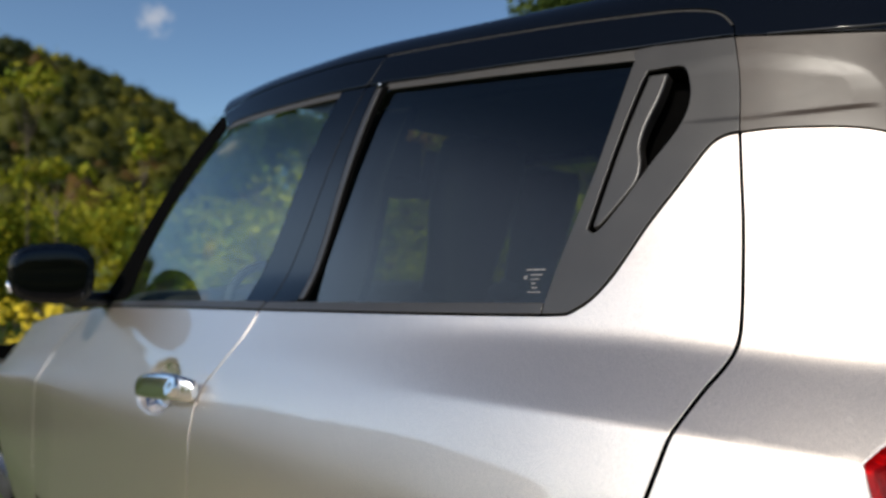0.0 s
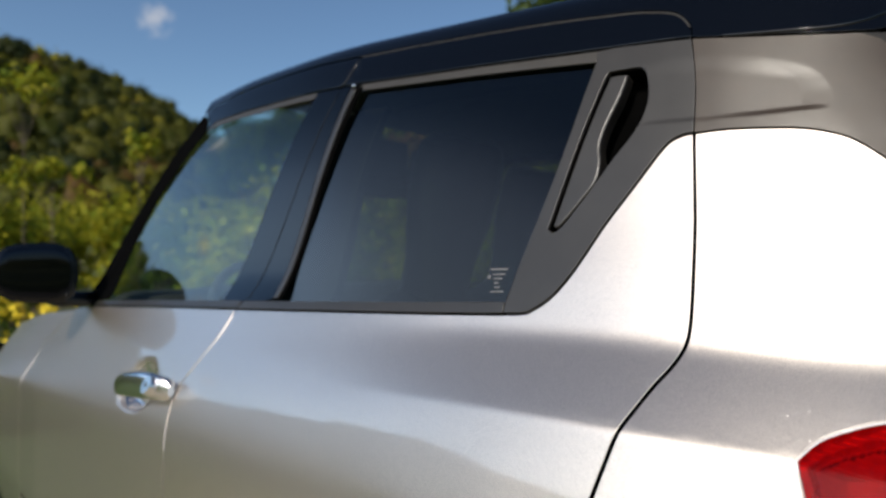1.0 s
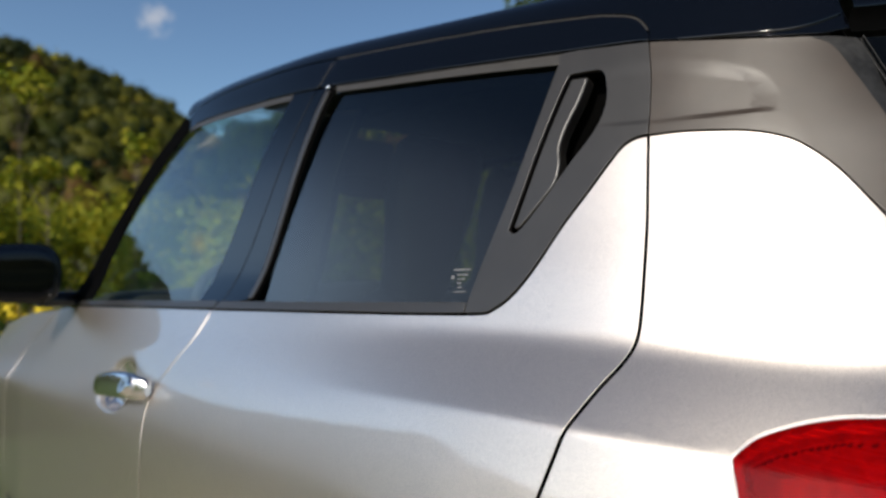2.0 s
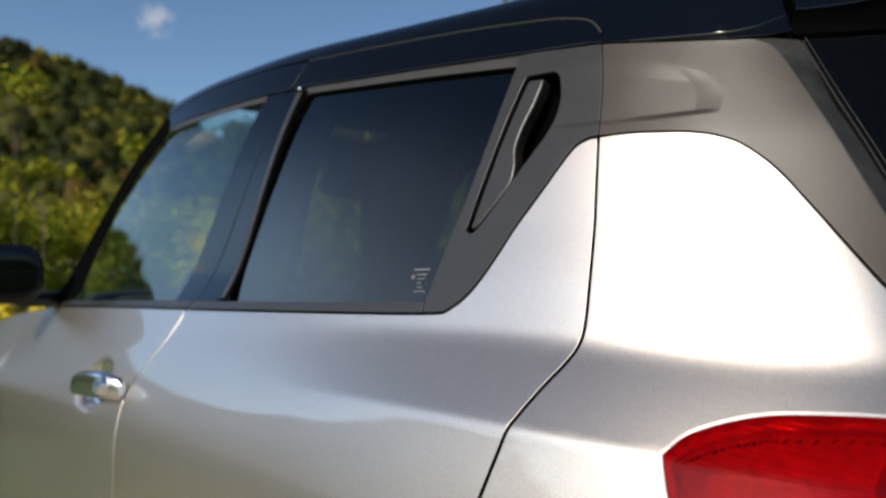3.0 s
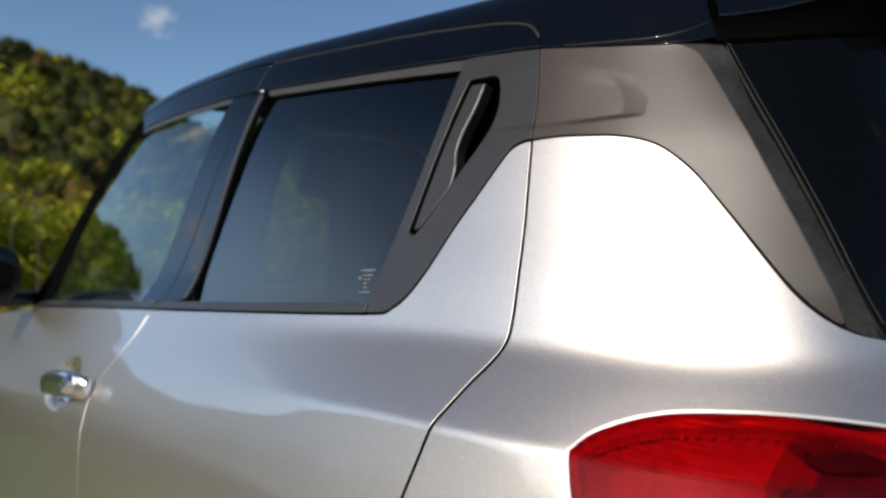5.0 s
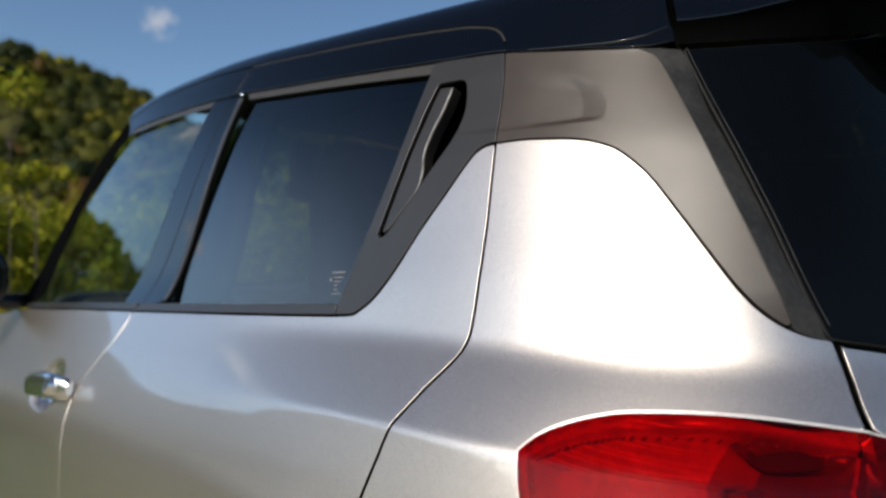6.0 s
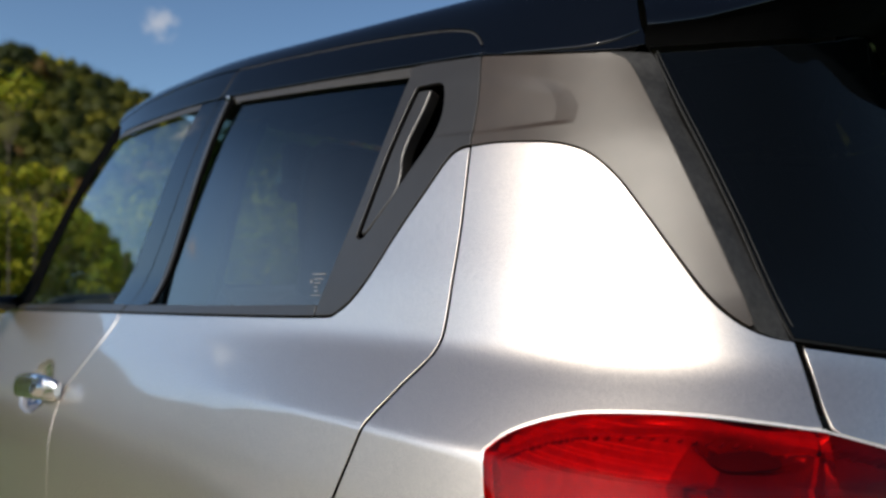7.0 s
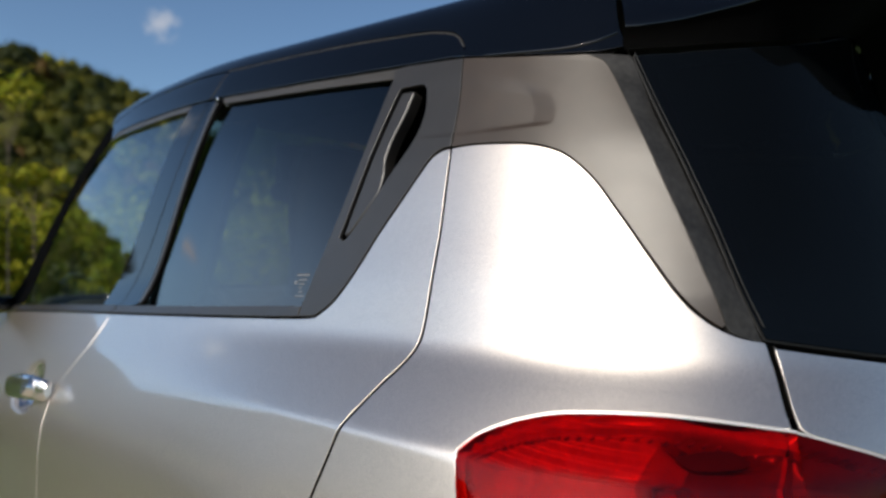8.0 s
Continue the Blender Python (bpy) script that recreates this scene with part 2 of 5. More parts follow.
def pane_material(name, tint, gloss_rough=0.0, ior=2.1, even=0.0, solid_lens=False, grazing=4.0):
    """A thin tinted pane: clear tint below, mirror gloss above that grows at grazing angles alike from both sides, or an even faint gloss where it is coated."""
    m = bpy.data.materials.new(name)
    m.use_nodes = True
    n, l = m.node_tree.nodes, m.node_tree.links
    n.remove(n["Principled BSDF"])
    tr, gl, mx = n.new("ShaderNodeBsdfTransparent"), n.new("ShaderNodeBsdfGlossy"), n.new("ShaderNodeMixShader")
    tr.inputs["Color"].default_value = (*tint, 1)
    gl.inputs["Roughness"].default_value = gloss_rough
    if even:
        # a dark coated pane under a film of dust
        mx.inputs["Fac"].default_value = even
        dust, film = n.new("ShaderNodeBsdfDiffuse"), n.new("ShaderNodeMixShader")
        dust.inputs["Color"].default_value, film.inputs["Fac"].default_value = (0.0044, 0.0056, 0.0066, 1), 0.4
        l.new(tr.outputs["BSDF"], film.inputs[1])
        l.new(dust.outputs["BSDF"], film.inputs[2])
    elif solid_lens:
        fr = n.new("ShaderNodeFresnel")
        fr.inputs["IOR"].default_value = ior
        l.new(fr.outputs["Fac"], mx.inputs["Fac"])
    else:
        f0 = ((ior - 1) / (ior + 1)) ** 2
        lw, pw, ma = n.new("ShaderNodeLayerWeight"), n.new("ShaderNodeMath"), n.new("ShaderNodeMath")
        lw.inputs["Blend"].default_value = 0.5
        pw.operation, ma.operation = "POWER", "MULTIPLY_ADD"
        pw.inputs[1].default_value, ma.inputs[1].default_value, ma.inputs[2].default_value = grazing, 1 - f0, f0
        l.new(lw.outputs["Facing"], pw.inputs[0])
        l.new(pw.outputs[0], ma.inputs[0])
        l.new(ma.outputs[0], mx.inputs["Fac"])
    l.new(film.outputs["Shader"] if even else tr.outputs["BSDF"], mx.inputs[1])
    l.new(gl.outputs["BSDF"], mx.inputs[2])
    l.new(mx.outputs["Shader"], n["Material Output"].inputs["Surface"])
    return m


SILVER = metallic_paint("silver_metallic_paint", (0.77, 0.695, 0.625), 0.455)
BLACK_GLOSS = material("black_gloss_paint", (0.0015, 0.0018, 0.0025), 0.04, 0.0, 0.0, 0.46, rough_var=0.02)
PLASTIC = material("satin_black_plastic", (0.032, 0.0215, 0.013), 0.39, 0.0, 0.0, 0.76, grain=0.16, grain_scale=40, bump=0.12, bump_scale=900, rough_var=0.06)
DUSTY_PLASTIC = material("dusty_matt_plastic", (0.020, 0.0195, 0.019), 0.62, 0.0, 0.0, 0.35, grain=0.55, grain_scale=150, bump=0.25, bump_scale=500, rough_var=0.1)
TRIM = material("grey_belt_trim", (0.05, 0.046, 0.041), 0.40, 0.2, 0.0, grain=0.1, grain_scale=50, bump=0.08, bump_scale=700)
SMOOTH_PLASTIC = material("smooth_black_plastic", (0.021, 0.0188, 0.0165), 0.37, 0.0, 0.0, 0.74, grain=0.14, grain_scale=40, bump=0.06, bump_scale=900, rough_var=0.05)
# near-white for the highlights put along the lamps' edges
EDGE_HIGHLIGHT = material("edge_highlight_white", (0.80, 0.79, 0.77), 0.35, 0.4, grain=0.05, grain_scale=200)
RUBBER = material("black_rubber", (0.006, 0.006, 0.006), 0.55, spec=0.3, grain=0.2, grain_scale=80, bump=0.2, bump_scale=400)
SEAL = material("window_channel_rubber", (0.0015, 0.0015, 0.0015), 0.9, spec=0.02, grain=0.2, bump=0.1, bump_scale=300)
# near-black stands in for the shade inside seams and recesses
VOID = material("near_black_void", (0.002, 0.002, 0.002), 1.0, spec=0.0, grain=0.2)
TINT_DARK = pane_material("privacy_glass", (0.235, 0.290, 0.26), 0.0, 1.66, grazing=3.2)
REAR_GLASS = pane_material("dark_rear_glass", (0.03, 0.035, 0.035), 0.0, 1.3, 0.023)
TINT_CLEAR = pane_material("green_tinted_glass", (0.84, 0.95, 0.90), 0.0, 1.85)
CHROME = material("chrome", (0.86, 0.86, 0.86), 0.22, 1.0, rough_var=0.03)
MIRROR = material("mirror_glass", (0.018, 0.020, 0.026), 0.02, 1.0)
CLOTH = material("charcoal_seat_cloth", (0.022, 0.022, 0.024), 0.9, grain=0.3, grain_scale=200, bump=0.4, bump_scale=900, sheen=0.2)
LINING = material("dark_interior_plastic", (0.02, 0.02, 0.021), 0.7, grain=0.2, grain_scale=60, bump=0.2, bump_scale=500)
HEADLINER = material("grey_headliner_felt", (0.16, 0.155, 0.15), 0.95, grain=0.15, grain_scale=300)
TYRE = material("tyre_rubber", (0.018, 0.018, 0.018), 0.75, grain=0.3, grain_scale=60, bump=0.3, bump_scale=200)
ALLOY = material("machined_alloy", (0.55, 0.55, 0.56), 0.25, 1.0, rough_var=0.06)
RED_LENS = pane_material("red_lamp_lens", (0.80, 0.06, 0.045), 0.0, 1.32, solid_lens=True)
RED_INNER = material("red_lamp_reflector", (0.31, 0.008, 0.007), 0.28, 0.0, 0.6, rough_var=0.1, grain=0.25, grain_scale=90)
# two darker reds carry the shade of the lamp's rear-facing part
RED_DARK = material("darkened_red_reflector", (0.18, 0.004, 0.004), 0.25, 0.0, 0.6, grain=0.2)
RED_DEEP_SHADE = material("red_reflector_deep_shade", (0.07, 0.003, 0.003), 0.3, 0.0, 0.5, grain=0.25, grain_scale=70)
CLEAR_LENS = pane_material("clear_lamp_lens", (0.9, 0.9, 0.9), 0.0, 1.45, solid_lens=True)
WHITE_PRINT = material("white_glass_print", (0.13, 0.13, 0.13), 0.7, grain=0.3, grain_scale=900)


# ---- shape of the car body: x rearwards, y to the car's right, z up; left half, |y| = half width ----
CORNER_X, CORNER_N = -0.10, 3.4        # where the rear corner starts to turn in, and how square it is
NOSE_X, NOSE_N = -2.58, 2.5


def smooth_curve(knots, soft=0.0):
    """A smoothed line through (position, value) knots."""
    xs, ys = [k[0] for k in knots], [k[1] for k in knots]
    lo, hi = xs[0] - 0.3, xs[-1] + 0.3
    grid = np.linspace(lo, hi, 3001)
    step = grid[1] - grid[0]
    ext_x = [lo] + xs + [hi]
    ext_y = [ys[0] + (ys[1] - ys[0]) / (xs[1] - xs[0]) * (lo - xs[0])] + ys + [ys[-1] + (ys[-1] - ys[-2]) / (xs[-1] - xs[-2]) * (hi - xs[-1])]
    val = np.interp(grid, ext_x, ext_y)
    n = max(1, int(soft / step))
    if n > 1:
        ker = np.hanning(2 * n + 1)
        ker /= ker.sum()
        val = np.convolve(np.pad(val, n, mode="reflect", reflect_type="odd"), ker, "valid")
    return lambda x: np.interp(x, grid, val)


# cross-section of the side and roof: half width and height along v, which equals the height up to the gutter
SHOULDER = [(0.16, 0.875), (0.30, 0.893), (0.50, 0.890), (0.66, 0.886), (0.74, 0.880), (0.80, 0.8675), (0.869, 0.850), (0.905, 0.8135), (0.957, 0.7600), (1.036, 0.735), (1.10, 0.711)]
shoulder_sharp, shoulder_round = smooth_curve(SHOULDER, 0.011), smooth_curve(SHOULDER, 0.026)


def section_low(v):
    """A sharp crease below, a round shoulder above."""
    a = np.clip((v - 0.876) / 0.034, 0, 1)
    return shoulder_sharp(v) * (1 - a) + shoulder_round(v) * a

section_high = smooth_curve([(0.90, 0.785), (1.036, 0.735), (1.10, 0.711), (1.217, 0.671), (1.357, 0.618), (1.39, 0.606),
                             (1.42, 0.594), (1.45, 0.579), (1.48, 0.559), (1.51, 0.533), (1.56, 0.485), (1.66, 0.386), (1.86, 0.187), (2.047, 0.0)], 0.03)


section_soft = smooth_curve([(0.16, 0.875), (0.30, 0.893), (0.50, 0.890), (0.66, 0.886), (0.74, 0.880), (0.80, 0.8655), (0.869, 0.8405), (0.952, 0.780), (1.036, 0.735), (1.10, 0.711), (1.217, 0.671)], 0.07)


def section_width(v, x):
    """The crease along the haunch melts into the doors."""
    a = np.clip((x + 0.62) / 0.56, 0, 1)
    a = a * a * (3 - 2 * a)
    return np.where(v < 1.068, a * section_low(v) + (1 - a) * section_soft(v), section_high(v))


section_height = smooth_curve([(0.16, 0.16), (1.33, 1.33), (1.39, 1.389), (1.42, 1.418), (1.45, 1.444), (1.48, 1.466), (1.51, 1.481), (1.56, 1.493), (1.66, 1.506), (1.86, 1.516), (2.047, 1.519)], 0.02)
# the belt line climbs and the roof sinks towards the rear
belt_rise = smooth_curve([(-3.2, -0.27), (-2.6, -0.18), (-2.3, -0.13), (-1.80, -0.088), (-1.3, -0.060), (-0.90, -0.041), (-0.454, -0.020), (-0.176, -0.005), (0.0, 0.0), (0.6, 0.0)], 0.2)
roof_lift = smooth_curve([(-2.2, -0.10), (-1.6, 0.03), (-1.25, 0.062), (-0.85, 0.062), (-0.69, 0.050), (-0.138, 0.010), (0.0, 0.0), (0.3, -0.018), (0.6, -0.05)], 0.2)
rear_x = smooth_curve([(0.16, 0.56), (0.40, 0.615), (0.60, 0.62), (0.80, 0.60), (0.90, 0.578), (0.985, 0.535), (1.10, 0.495), (1.33, 0.405), (1.42, 0.37), (2.1, 0.36)], 0.06)
nose_x = smooth_curve([(0.16, -3.38), (0.35, -3.46), (0.55, -3.47), (0.70, -3.41), (0.80, -3.26), (0.95, -2.99)], 0.08)


_lv = np.linspace(0.1, 2.1, 2001)
_lt = np.clip((_lv - 0.60) / 0.14, 0, 1), np.clip((_lv - 0.85) / 0.035, 0, 1)
_ld = np.cumsum(_lt[0] ** 2 * (3 - 2 * _lt[0]) * (1 - _lt[1] ** 2 * (3 - 2 * _lt[1]))) * 0.001
_ld = _ld - _ld[-1]


body_lean = smooth_curve([(-2.3, 0.0), (-1.9, 0.10), (-0.45, 0.10), (-0.30, 0.12), (-0.15, 0.13), (-0.08, 0.105), (-0.01, 0.03), (0.035, 0.0), (0.4, 0.0)], 0.05)


def lean_depth(v):
    return np.interp(v, _lv, _ld)


def side_width(x, v):
    flare = 0.055 * np.exp(-((x + 2.75) / 0.42) ** 2) * np.exp(-((v - 0.62) / 0.25) ** 2)
    taper = 0.03 * np.clip((-1.1 - x) / 1.3, 0, 1.3) ** 2 * np.clip((v - 0.7) / 0.25, 0, 1)
    fuller = 0.022 * np.clip(-x / 0.7, 0, 1) * np.clip((v - 1.05) / 0.3, 0, 1) * np.clip((2.0 - v) / 0.6, 0, 1)
    waist = 0.034 * np.clip((-x - 0.3) / 1.5, 0, 1.1) * np.where(v < 0.985, np.exp(-((v - 0.985) / 0.09) ** 2), np.clip((1.36 - v) / 0.375, 0, 1))
    # below the shoulder the doors lean in a little, most of all before the rear wheel
    lean = body_lean(x)
    w = section_width(v, x) + waist - lean * lean_depth(v)
    return w + flare - taper * np.minimum(1.0, w / 0.6) + fuller


def skin_height(x, v):
    low = np.clip((v - 0.55) / 0.30, 0, 1)
    up = np.clip((v - 1.0) / 0.33, 0, 1)
    low, up = low * low * (3 - 2 * low), up * up * (3 - 2 * up)
    return section_height(v) + belt_rise(x) * low * (1 - up) + roof_lift(x) * up


_tau = np.linspace(0, 1, 4001)


def _corner_table(n, lx, ly):
    ang = _tau * math.pi / 2
    # dense superellipse, then arc length
    cx = np.sin(ang) ** (2 / n) * lx
    cy = np.cos(ang) ** (2 / n) * ly
    arc = np.concatenate([[0], np.cumsum(np.hypot(np.diff(cx), np.diff(cy)))])
    return arc, cx / lx, cy / ly


REAR_ARC, REAR_CX, REAR_CY = _corner_table(CORNER_N, 0.68, 0.84)
NOSE_ARC, NOSE_CX, NOSE_CY = _corner_table(NOSE_N, 0.90, 0.84)
S_REAR = CORNER_X + REAR_ARC[-1]       # s at the middle of the tail
S_NOSE = NOSE_X - NOSE_ARC[-1]


def skin(s, v):
    """The left side's skin: s runs along the car like x, and on round the tail and the nose to the middle; v climbs from the sill to the roof's middle."""
    s, v = np.asarray(s, float), np.asarray(v, float)
    dr, dn = np.clip(s - CORNER_X, 0, REAR_ARC[-1]), np.clip(NOSE_X - s, 0, NOSE_ARC[-1])
    fx, fy = np.interp(dr, REAR_ARC, REAR_CX), np.interp(dr, REAR_ARC, REAR_CY)
    gx, gy = np.interp(dn, NOSE_ARC, NOSE_CX), np.interp(dn, NOSE_ARC, NOSE_CY)
    x = np.where(s > CORNER_X, CORNER_X + (rear_x(v) - CORNER_X) * fx, np.where(s < NOSE_X, NOSE_X + (nose_x(v) - NOSE_X) * gx, s))
    xw = np.where(s > CORNER_X, CORNER_X + (x - CORNER_X) * 0.5, x)
    return np.stack([x, -side_width(xw, v) * fy * gy, skin_height(x, v)], -1)


# ---- panels laid on the skin ----
def curve_through(pts, n=6):
    """Points along a smooth open curve through pts (Catmull-Rom)."""
    p = [np.array(q, float) for q in pts]
    p = [2 * p[0] - p[1]] + p + [2 * p[-1] - p[-2]]
    out = []
    for i in range(1, len(p) - 2):
        a, b, c, d = p[i - 1:i + 3]
        for k in range(n):
            t = k / n
            out.append(0.5 * (2 * b + (c - a) * t + (2 * a - 5 * b + 4 * c - d) * t * t + (3 * b - a - 3 * c + d) * t ** 3))
    out.append(p[-2])
    return [tuple(q) for q in out]


def shrink(loop, g):
    """A closed outline moved inwards by g."""
    pts = []
    for q in loop:
        if not pts or math.dist(q, pts[-1]) > 1e-4:
            pts.append(q)
    if math.dist(pts[0], pts[-1]) < 1e-4:
        pts.pop()
    area = sum(a[0] * b[1] - b[0] * a[1] for a, b in zip(pts, pts[1:] + pts[:1]))
    sign = 1 if area > 0 else -1
    out = []
    for i, q in enumerate(pts):
        a, b = np.array(pts[i - 1]), np.array(pts[(i + 1) % len(pts)])
        q = np.array(q)
        d1, d2 = (q - a) / np.linalg.norm(q - a), (b - q) / np.linalg.norm(b - q)
        n1, n2 = np.array((-d1[1], d1[0])) * sign, np.array((-d2[1], d2[0])) * sign
        m = n1 + n2
        m = m / max(np.linalg.norm(m), 0.3)
        out.append(tuple(q + m * g / max(0.45, float(m @ n1))))
    return out


def raised(s, v, dent):
    """Skin points sunk by dent along the skin's normal."""
    p = skin(s, v)
    if dent is None:
        return p
    h = 2e-3
    n = np.cross(skin(s + h, v) - skin(s - h, v), skin(s, v + h) - skin(s, v - h))
    n /= np.linalg.norm(n, axis=-1, keepdims=True)
    return p - n * np.asarray(dent(s, v))[..., None]


def fill_outline(loops, step):
    """A flat mesh of closed outlines (the first outer, the rest holes), cut into a fine grid."""
    bm = bmesh.new()
    edges = []
    for loop in loops:
        vs = [bm.verts.new((q[0], q[1], 0)) for q in loop]
        edges += [bm.edges.new((a, b)) for a, b in zip(vs, vs[1:] + vs[:1])]
    bmesh.ops.triangle_fill(bm, use_beauty=True, use_dissolve=False, edges=edges, normal=(0, 0, 1))
    for axis in (0, 1):
        lo, hi = min(q[axis] for q in loops[0]), max(q[axis] for q in loops[0])
        co = (math.floor(lo / step[axis]) + 1) * step[axis]
        while co < hi - 1e-4:
            no = (1, 0, 0) if axis == 0 else (0, 1, 0)
            bmesh.ops.bisect_plane(bm, geom=bm.verts[:] + bm.edges[:] + bm.faces[:], dist=1e-5, plane_co=(co, co, 0), plane_no=no)
            co += step[axis]
    bmesh.ops.recalc_face_normals(bm, faces=bm.faces[:])
    if sum(f.normal.z for f in bm.faces) < 0:
        bmesh.ops.reverse_faces(bm, faces=bm.faces[:])
    return bm


def link_mesh(name, verts, faces, normals, mat, parent, label=""):
    """One smooth mesh object with its own corner normals, under parent."""
    me = bpy.data.meshes.new(name)
    me.from_pydata(verts, [], faces)
    me.polygons.foreach_set("use_smooth", [True] * len(faces))
    if normals is not None:
        me.normals_split_custom_set(normals)
    me.materials.append(mat)
    ob = new(name, me)
    if parent is not None:
        ob.parent = parent
    if label:
        ob["label"] = label
    return ob


def panel(name, loops, mat, parent, side=-1, inset=0.0, gap=0.0020, depth=0.0025, step=(0.04, 0.022), dent=None, label="", roll=0.0011):
    """A panel of the skin within an outline, with rolled edges and a return. side: -1 the car's left, 1 its right."""
    if not isinstance(loops[0][0], (tuple, list)):
        loops = [loops]
    bm = fill_outline([shrink(lp, (gap + (roll if depth > 0 else 0)) * (1 if i == 0 else -1)) for i, lp in enumerate(loops)], step)
    bm.verts.index_update()
    sv = np.array([(q.co.x, q.co.y) for q in bm.verts])
    sink = (lambda s, v: inset + (dent(s, v) if dent else 0.0) + 0 * s)
    P = raised(sv[:, 0], sv[:, 1], sink)
    h = 1.5e-3
    N = np.cross(raised(sv[:, 0] + h, sv[:, 1], sink) - raised(sv[:, 0] - h, sv[:, 1], sink), raised(sv[:, 0], sv[:, 1] + h, sink) - raised(sv[:, 0], sv[:, 1] - h, sink))
    N /= np.linalg.norm(N, axis=1, keepdims=True)
    faces = [[q.index for q in f.verts] for f in bm.faces]
    rim = [(e.link_loops[0].vert.index, e.link_loops[0].link_loop_next.vert.index) for e in bm.edges if len(e.link_faces) == 1]
    bm.free()
    verts, fnorm = [tuple(p) for p in P], [[tuple(N[i]) for i in f] for f in faces]
    if depth > 0:
        out = {}
        for a, b in rim:
            d = P[b] - P[a]
            d /= max(np.linalg.norm(d), 1e-9)
            for i in (a, b):
                o = np.cross(d, N[i])
                out[i] = out.get(i, 0) + o / max(np.linalg.norm(o), 1e-9)
        ring = {}
        for i, o in out.items():
            o = o / max(np.linalg.norm(o), 1e-9)
            base = len(verts)
            verts.append(tuple(P[i] - N[i] * roll * 0.35 + o * roll * 0.7))
            verts.append(tuple(P[i] - N[i] * roll + o * roll))
            verts.append(tuple(P[i] - N[i] * depth + o * roll))
            ring[i] = (base, base + 1, base + 2, N[i], (N[i] + o) / np.linalg.norm(N[i] + o), o)
        for a, b in rim:
            A, B = ring[a], ring[b]
            faces.append([a, A[0], B[0], b])
            fnorm.append([tuple(A[3]), tuple(A[4]), tuple(B[4]), tuple(B[3])])
            faces.append([A[0], A[1], B[1], B[0]])
            fnorm.append([tuple(A[4]), tuple(A[5]), tuple(B[5]), tuple(B[4])])
            faces.append([A[1], A[2], B[2], B[1]])
            fnorm.append([tuple(A[5]), tuple(A[5]), tuple(B[5]), tuple(B[5])])
    if side > 0:
        verts = [(x, -y, z) for x, y, z in verts]
        faces = [f[::-1] for f in faces]
        fnorm = [[(x, -y, z) for x, y, z in f[::-1]] for f in fnorm]
    return link_mesh(name, verts, faces, [q for f in fnorm for q in f], mat, parent, label)


def strip(name, line, width, mat, parent, side=-1, inset=0.012, label=""):
    """A band of the given width along a line on the skin."""
    pts = np.array(line)
    d = np.gradient(pts, axis=0)
    d /= np.linalg.norm(d, axis=1, keepdims=True)
    nn = np.stack([-d[:, 1], d[:, 0]], 1) * width / 2
    a, b = pts + nn, pts - nn
    sink = lambda s, v: inset + 0 * s
    A, B = raised(a[:, 0], a[:, 1], sink), raised(b[:, 0], b[:, 1], sink)
    A[:, 1] *= -side
    B[:, 1] *= -side
    n = len(pts)
    verts = [tuple(q) for q in A] + [tuple(q) for q in B]
    faces = [[i, i + 1, n + i + 1, n + i] for i in range(n - 1)]
    return link_mesh(name, verts, faces, None, mat, parent, label)


def solid(name, bm, mat, parent=None, label="", smooth=True):
    """Links a bmesh as one mesh object."""
    me = bpy.data.meshes.new(name)
    bm.to_mesh(me)
    bm.free()
    if smooth:
        me.polygons.foreach_set("use_smooth", [True] * len(me.polygons))
        me.set_sharp_from_angle(angle=radians(40))
    me.materials.append(mat)
    ob = new(name, me)
    if parent is not None:
        ob.parent = parent
    if label:
        ob["label"] = label
    return ob


def box_bm(lo, hi, bevel=0.0, seg=3):
    bm = bmesh.new()
    bmesh.ops.create_cube(bm, size=1.0)
    for q in bm.verts:
        q.co = Vector([lo[k] + (q.co[k] + 0.5) * (hi[k] - lo[k]) for k in range(3)])
    if bevel:
        bmesh.ops.bevel(bm, geom=bm.edges[:], offset=bevel, segments=seg, profile=0.5, affect="EDGES")
    return bm


def lathe_bm(profile, n=48, close=False):
    """A body turned round the y axis from (radius, y) points."""
    bm = bmesh.new()
    rings = []
    for k in range(n):
        a = 2 * math.pi * k / n
        rings.append([bm.verts.new((r * math.cos(a), y, r * math.sin(a))) for r, y in profile])
    m = len(profile)
    for k in range(n):
        A, B = rings[k], rings[(k + 1) % n]
        for i in range(m if close else m - 1):
            bm.faces.new((A[i], A[(i + 1) % m], B[(i + 1) % m], B[i]))
    bmesh.ops.recalc_face_normals(bm, faces=bm.faces[:])
    return bm


def wall(name, loop, d0, d1, mat, parent, side=-1):
    """An upright wall round a closed outline, between two depths below the skin."""
    q = np.array(loop + loop[:1])
    A, B = raised(q[:, 0], q[:, 1], lambda s, v: d0 + 0 * s), raised(q[:, 0], q[:, 1], lambda s, v: d1 + 0 * s)
    A[:, 1] *= -side
    B[:, 1] *= -side
    n = len(q)
    return link_mesh(name, [tuple(p) for p in A] + [tuple(p) for p in B], [[i, i + 1, n + i + 1, n + i] for i in range(n - 1)], None, mat, parent)


